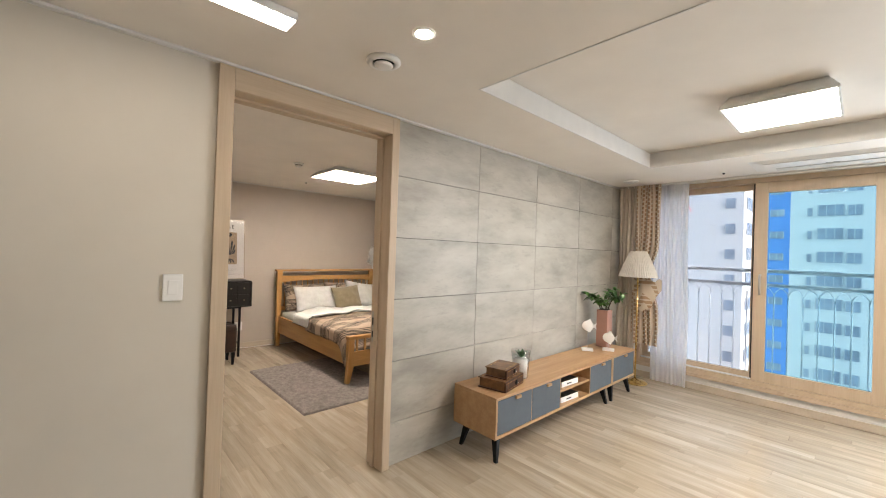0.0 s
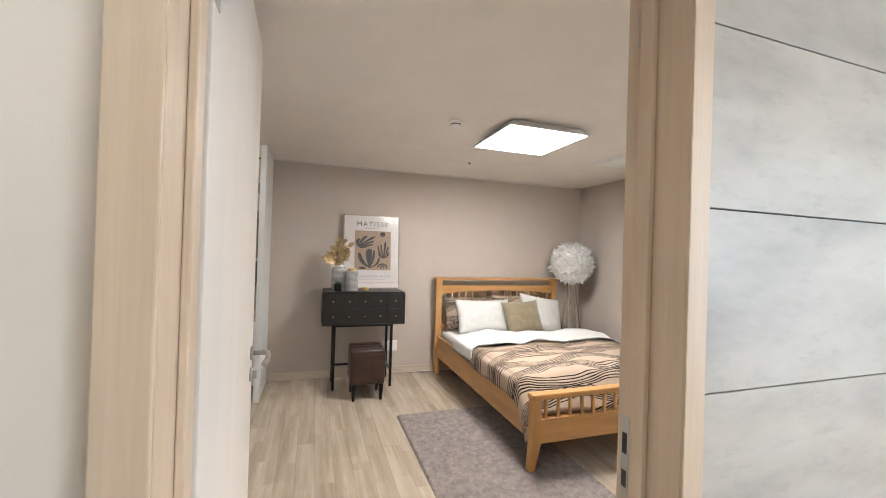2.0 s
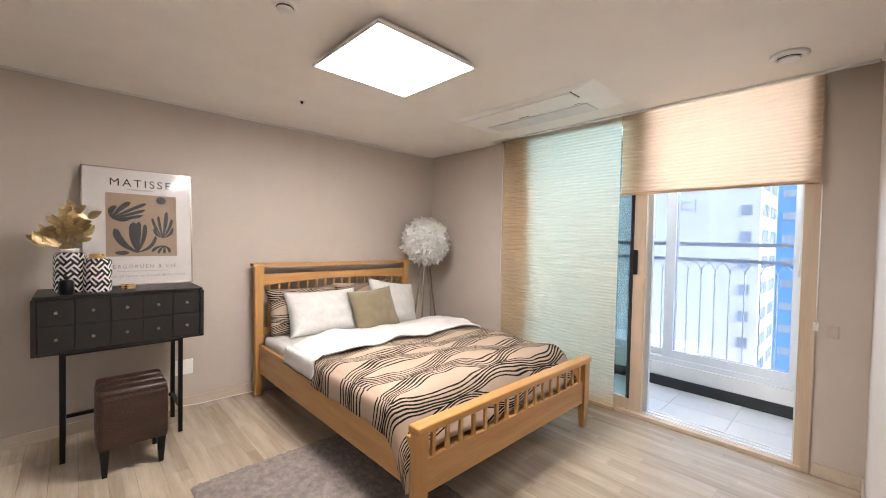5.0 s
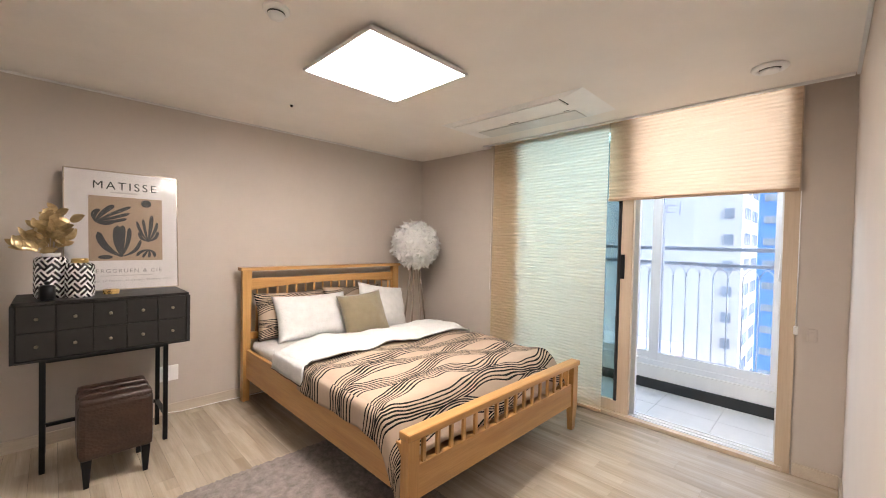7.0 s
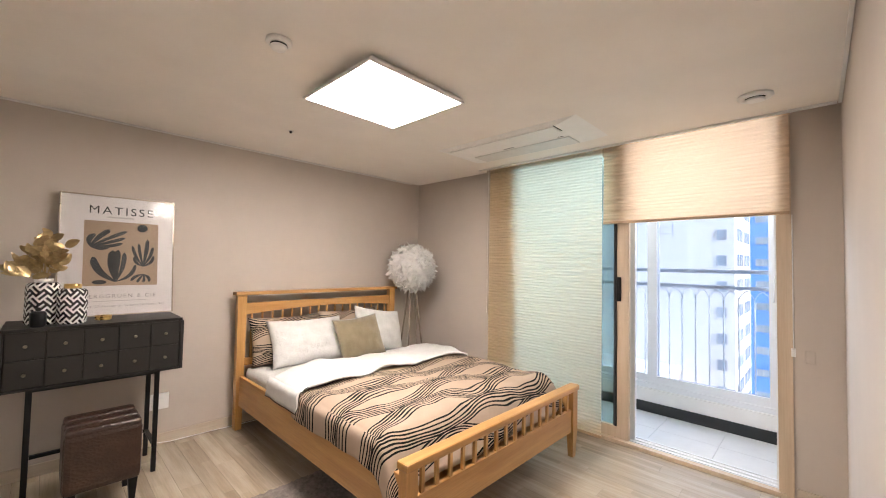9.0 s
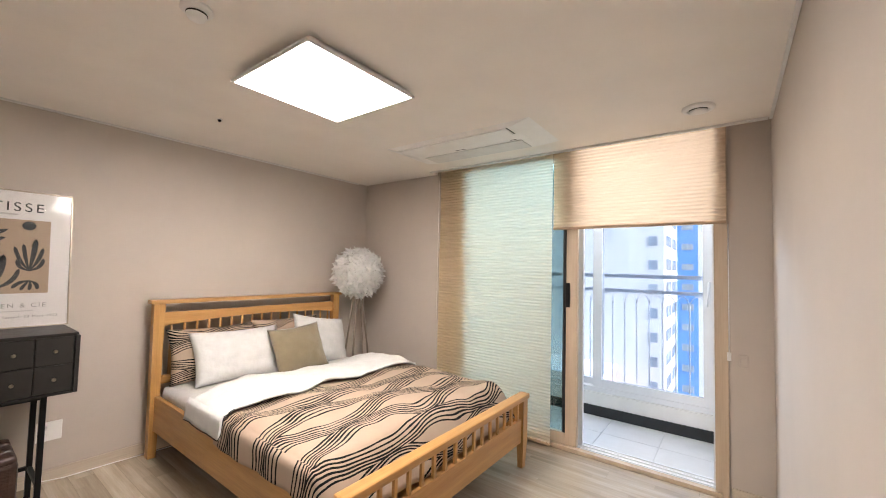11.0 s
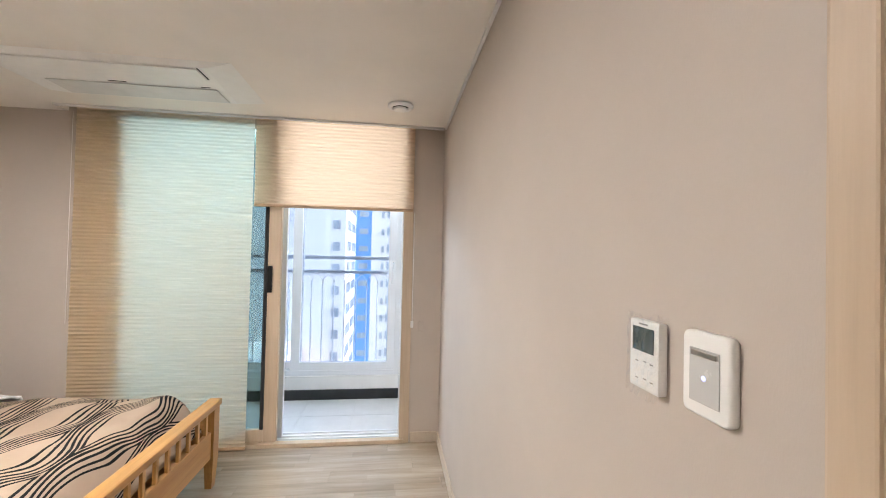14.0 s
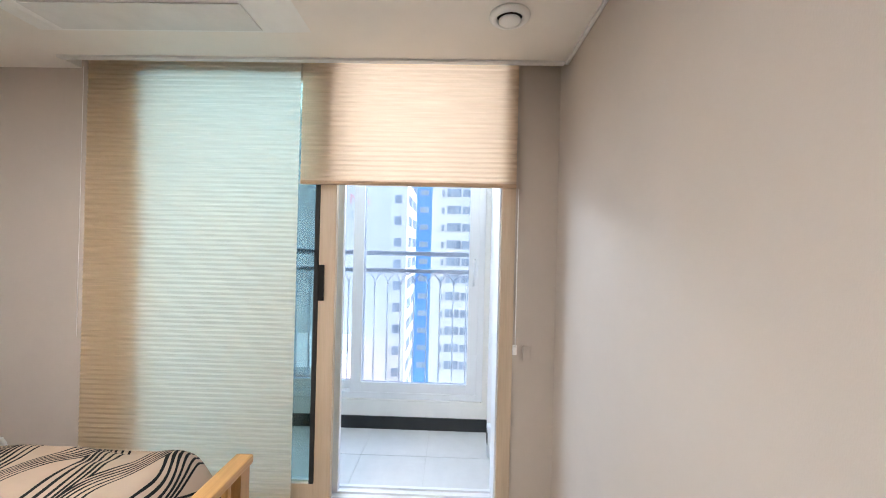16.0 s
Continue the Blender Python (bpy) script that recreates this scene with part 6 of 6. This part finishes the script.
# ---- living-room lamp and curtains ----
la = thing("floor_lamp", "brass floor lamp with a pleated cream shade", "floor lamp", (4.70, 1.83, 0))
part("base", revolve([(0, 0), (0.125, 0), (0.13, 0.008), (0.12, 0.02), (0.05, 0.032), (0.015, 0.05), (0, 0.05)], 32), M_BRASS, la, "round brass base")
part("pole", bar((0, 0, 0.05), (0, 0, 1.30), 0.009, 10), M_BRASS, la)
sh = bmesh.new()
rings = []
for r, z in ((0.205, 1.215), (0.15, 1.36), (0.085, 1.51)):
    rings.append([sh.verts.new(((r + (0.004 if k % 2 else -0.003)) * math.cos(2 * math.pi * k / 96), (r + (0.004 if k % 2 else -0.003)) * math.sin(2 * math.pi * k / 96), z)) for k in range(96)])
for a, b in zip(rings, rings[1:]):
    for k in range(96):
        sh.faces.new((a[k], a[(k + 1) % 96], b[(k + 1) % 96], b[k]))
part("shade", sh, translucent("pleated_cream", (0.80, 0.76, 0.70), (0.8, 0.72, 0.6), 0.3), la, "pleated cream shade")


def curtain(name, y0, y1, x, z0, z1, waves, amp, mat_, label, pinch=0.0, flare=0.0, solid_=True):
    bm = bmesh.new()
    nx, nz = waves * 10, 30
    rows = []
    for j in range(nz + 1):
        v = j / nz
        sq = 1 - pinch * math.exp(-((v - 0.42) / 0.12) ** 2) + flare * (1 - v)
        row = []
        for i in range(nx + 1):
            u = i / nx
            y = y1 + (y0 - y1) * u * sq
            dx = amp * math.sin(u * waves * 2 * math.pi + 0.6 * math.sin(v * 3)) * (0.7 + 0.4 * math.sin(u * 13 + v * 2))
            row.append(bm.verts.new((x + dx, y + 0.008 * math.sin(v * 7 + u * 9), z0 + (z1 - z0) * v)))
        rows.append(row)
    for a, b in zip(rows, rows[1:]):
        for i in range(nx):
            bm.faces.new((a[i], a[i + 1], b[i + 1], b[i])).smooth = True
    return solid(name, bm, mat_, label, "curtain", (0, 0, 0), 0, "living-room curtains")


M_LACE, tla, bla = nodes_of("patterned_drape")
vla = coords(tla, "Object", (1, 1, 1))
bt = tla.nodes.new("ShaderNodeTexBrick")
for k, v in (("Color1", (0.30, 0.19, 0.105, 1)), ("Color2", (0.38, 0.25, 0.15, 1)), ("Mortar", (0.56, 0.47, 0.37, 1)), ("Scale", 1.0), ("Mortar Size", 0.009), ("Brick Width", 0.05), ("Row Height", 0.032)):
    bt.inputs[k].default_value = v
ml = tla.nodes.new("ShaderNodeMapping")
ml.inputs["Rotation"].default_value = (radians(90), 0, radians(90))
tla.links.new(vla, ml.inputs[0])
tla.links.new(ml.outputs[0], bt.inputs["Vector"])
tla.links.new(bt.outputs[0], bla.inputs["Base Color"])
bla.inputs["Roughness"].default_value = 0.75
curtain("curtain", 1.93, 2.14, 4.88, 0.01, 2.295, 5, 0.022, M_DRAPE, "plain beige drape gathered at the wall")
curtain("curtain", 1.66, 1.95, 4.865, 0.42, 2.295, 5, 0.025, M_LACE, "patterned tan drape tied back in a swag", 0.45)
curtain("curtain", 1.40, 1.75, 4.93, 0.015, 2.295, 8, 0.022, M_SHEER, "white sheer curtain falling to the floor", 0.0, 0.05)
sw = bmesh.new()
rows = []
for j in range(13):
    v = j / 12
    rows.append([sw.verts.new((4.84 - 0.05 * math.sin(math.pi * i / 16) * (0.5 + v), 1.62 + 0.33 * i / 16, 1.18 - 0.36 * v * math.sin(math.pi * (0.08 + 0.84 * i / 16)) + 0.02 * math.sin(i * 1.3 + v * 5))) for i in range(17)])
for a, b in zip(rows, rows[1:]):
    for i in range(16):
        sw.faces.new((a[i], a[i + 1], b[i + 1], b[i])).smooth = True
solid("curtain_swag", sw, M_LACE, "patterned tan swag of the tied-back drape", "curtain", (0, 0, 0), 0, "living-room curtains")
part("rail", bar((4.90, -0.5, 2.287), (4.90, 2.14, 2.287), 0.011, 8), M_WHITE, thing("curtain_rail", "white ceiling curtain rail", "curtain rail", (0, 0, 0)))

# ---- outdoors ----
GROUND = -30.0
gb = bmesh.new()
box(gb, -1500, 2500, -2000, 2000, GROUND - 0.5, GROUND)
structure("ground", gb, plain("asphalt_and_paving", (0.22, 0.215, 0.21), 0.9, vary=0.35, scale=0.05, grain=0), "grey paved ground far below the windows")
M_BLOCK = plain("white_facade_paint", (0.58, 0.58, 0.555), 0.8, vary=0.03, scale=0.2, grain=0)
M_BLUE = plain("blue_facade_paint", (0.095, 0.25, 0.54), 0.7, vary=0.05, scale=0.3, grain=0)
M_WIN = plain("facade_window_glass", (0.25, 0.30, 0.35), 0.15, vary=0.3, scale=0.4, grain=0)
M_WINF = plain("facade_window_frame", (0.36, 0.385, 0.40), 0.5, grain=0)
STOREY = 2.8


def facade_window(parent, axis, a0, a1, plane, z, h, mull=1):
    """Recess-framed window on a facade of constant x (axis 0, spans y) or constant y (axis 1, spans x)."""
    bm, fb = bmesh.new(), bmesh.new()
    d = 0.06
    if axis == 0:
        box(bm, plane - d, plane - 0.01, a0, a1, z, z + h)
        for k in range(mull + 1):
            y = a0 + (a1 - a0) * k / mull
            box(fb, plane - d - 0.03, plane - d - 0.002, y - 0.05, y + 0.05, z, z + h)
    else:
        box(bm, a0, a1, plane - d, plane - 0.01, z, z + h)
        for k in range(mull + 1):
            x = a0 + (a1 - a0) * k / mull
            box(fb, x - 0.05, x + 0.05, plane - d - 0.03, plane - d - 0.002, z, z + h)
    w_ = part("window", bm, M_WIN, parent)
    part("frame", fb, M_WINF, w_)


ab = thing("apartment_tower", "tall white apartment tower with a blue vertical band", "apartment building", (0, 0, GROUND))
ab_z = 74
part("wall", boxes((65, 90, -24, 6.3, 0, ab_z)), M_BLOCK, ab)
part("band", boxes((64.99, 89, 6.301, 8.8, 0, ab_z)), M_BLUE, ab, "blue painted band")
part("wing", boxes((52, 88, 8.801, 27, 0, ab_z)), M_BLOCK, ab)
part("roof", boxes((51.8, 90.2, -24.2, 27.2, ab_z + 0.01, ab_z + 0.6)), M_BLOCK, ab)
for f in range(4, 24):
    z = f * STOREY + 0.9
    for y0, y1, h, m in ((4.3, 4.7, 1.0, 1), (1.6, 3.8, 1.3, 3), (0.1, 1.3, 1.2, 2), (-3.0, -2.5, 1.0, 1), (-6.2, -3.9, 1.3, 3), (-8.6, -7.2, 1.2, 2), (-12.5, -10.0, 1.3, 3)):
        facade_window(ab, 0, y0, y1, 65, z, h, m)
    facade_window(ab, 0, 6.9, 8.2, 64.99, z + 0.1, 0.9, 2)
    facade_window(ab, 0, 9.5, 10.4, 52, z, 1.1, 1)
    facade_window(ab, 1, 53.5, 57.5, 8.801, z, 1.35, 3)
    facade_window(ab, 1, 59.0, 63.5, 8.801, z, 1.35, 3)
lo = thing("low_building", "low pinkish flat-roofed building far below", "building", (46, 19, GROUND))
part("wall", boxes((-8, 8, -5, 6, 0, 19.5)), plain("pink_render", (0.50, 0.36, 0.31), 0.9, vary=0.1, scale=0.3, grain=0), lo)
part("parapet", boxes((-8.2, 8.2, -5.2, 6.2, 19.51, 20.2)), M_BLOCK, lo)
cty = thing("distant_blocks", "hazy distant apartment blocks", "apartment building", (0, 0, GROUND))
# distance haze is put into the blocks' pale blue-grey colour
for k, (x, y, w_, h) in enumerate(((260, 120, 30, 60), (300, 160, 26, 48), (240, 170, 34, 40), (330, 90, 28, 66), (360, -150, 40, 55), (280, -90, 30, 62), (180, 130, 24, 34))):
    part("block", boxes((x, x + 14, y, y + w_, 0, h)), plain("hazy_facade", (0.60, 0.63, 0.66), 0.9, vary=0.15, scale=0.08, grain=0), cty)


def tree(x, y, h, seed):
    t = thing("tree", "leafy green street tree far below", "tree", (x, y, GROUND), 0, "street trees")
    r = random.Random(seed)
    part("trunk", tube(bmesh.new(), [(0, 0, 0), (0.1, 0.05, h * 0.4), (0.2, 0.1, h * 0.8)], 0.22, 8, 0.06), M_TWIG, t)
    bm = bmesh.new()
    for k in range(420):
        a, u = r.uniform(0, 6.28), r.random() ** 0.6
        p = Vector((math.cos(a) * u * h * 0.32, math.sin(a) * u * h * 0.32, h * (0.45 + 0.55 * r.random() ** 1.2 * (1 - 0.5 * u))))
        leaf_blade(bm, p, (r.uniform(-1, 1), r.uniform(-1, 1), r.uniform(-0.5, 0.6)), (0, 0, 1), r.uniform(0.5, 0.9), r.uniform(0.2, 0.35), 0.3)
    part("crown", bm, M_GREEN, t)


for k, (x, y) in enumerate(((34, 13), (38, 16.5), (31, 17), (43, 11.5), (36, 20))):
    tree(x, y, 11 + k % 3 * 2, k)
sg = thing("roof_sign", "red lettering high on the white tower", "sign", (51.98, 15.0, 7.7))
words("letters", "NA", 1.9, plain("sign_red", (0.70, 0.36, 0.35), 0.6, grain=0), sg, (0, 0, 0), (90, 0, -90), 0.02)
part("lettering_bar", boxes((-0.03, 0.0, -0.45, -0.35, -2.7, -1.2), (-0.03, 0.0, 0.1, 1.0, -1.6, -1.5), (-0.03, 0.0, 0.1, 1.0, -2.4, -2.3), (-0.03, 0.0, 0.9, 1.0, -2.29, -1.61)), plain("sign_navy", (0.30, 0.32, 0.45), 0.6, grain=0), sg, "dark blue lettering")

# ---- balcony fittings ----
for i in range(2):
    for j in range(8):
        x0, y0 = X_WIN + 0.2 + i * 0.45, 2.56 + j * 0.45
        x1, y1 = min(x0 + 0.45, X_OUT - 0.001), min(y0 + 0.45, 5.75)
        if x1 - x0 < 0.03 or y1 - y0 < 0.03:
            continue
        ob = finish("floor_tile", boxes((x0 + 0.0015, x1 - 0.0015, y0 + 0.0015, y1 - 0.0015, -0.0618, -0.056), bev=0.001), M_BALTILE)
        ob.parent = BFLOOR
dr = thing("wall_box", "small white wall box low on the balcony wall", "wall box", (4.78, 2.5605, 0.06))
part("box", boxes((-0.04, 0.04, 0.0, 0.03, -0.1, 0.1), bev=0.004), M_PVC, dr)
part("grille", boxes((-0.05, 0.03, 0.031, 0.034, -0.01, 0.07)), M_CHAR, dr)

# ---- floor planks, running away from the door ----
PLW, PLL = 0.115, 1.2
rnd = random.Random(77)
mesh_plank = finish("plank", boxes((0.0003, PLW - 0.0003, 0.0003, PLL - 0.0003, -0.0115, 0.0), bev=0.0005), M_PLANK)
base_mesh = mesh_plank.data
bpy.data.objects.remove(mesh_plank)
rest, count = bmesh.new(), 0
for i in range(int((5.02 + 3.265) / PLW)):
    x = -3.265 + i * PLW
    shift = (i * 0.43) % 1.0 * PLL
    y_end = 5.9 if x + PLW < 4.11 else 2.17
    y = -3.2 - shift
    while y < y_end:
        a, b = max(y, -3.2), min(y + PLL, y_end)
        if b - a > 0.02:
            near = 0.2 < x < 4.2 and b > 2.2 or 0 < x < 5.0 and 0.0 < b
            full = b - a > PLL - 0.001
            if near and count < 300:
                if full:
                    ob = new("plank", base_mesh)
                else:
                    ob = finish("plank", boxes((0.0003, PLW - 0.0003, 0.0003, b - a - 0.0003, -0.0115, 0.0), bev=0.0005), M_PLANK)
                ob.location = (x, a, 0)
                ob.parent = FLOOR
                count += 1
            else:
                box(rest, x + 0.0003, x + PLW - 0.0003, a + 0.0003, b - 0.0003, -0.0115, 0.0)
        y += PLL
rest_ob = finish("planks", rest, M_PLANK)
rest_ob.parent = FLOOR
rest_ob["kind"] = "stuff"
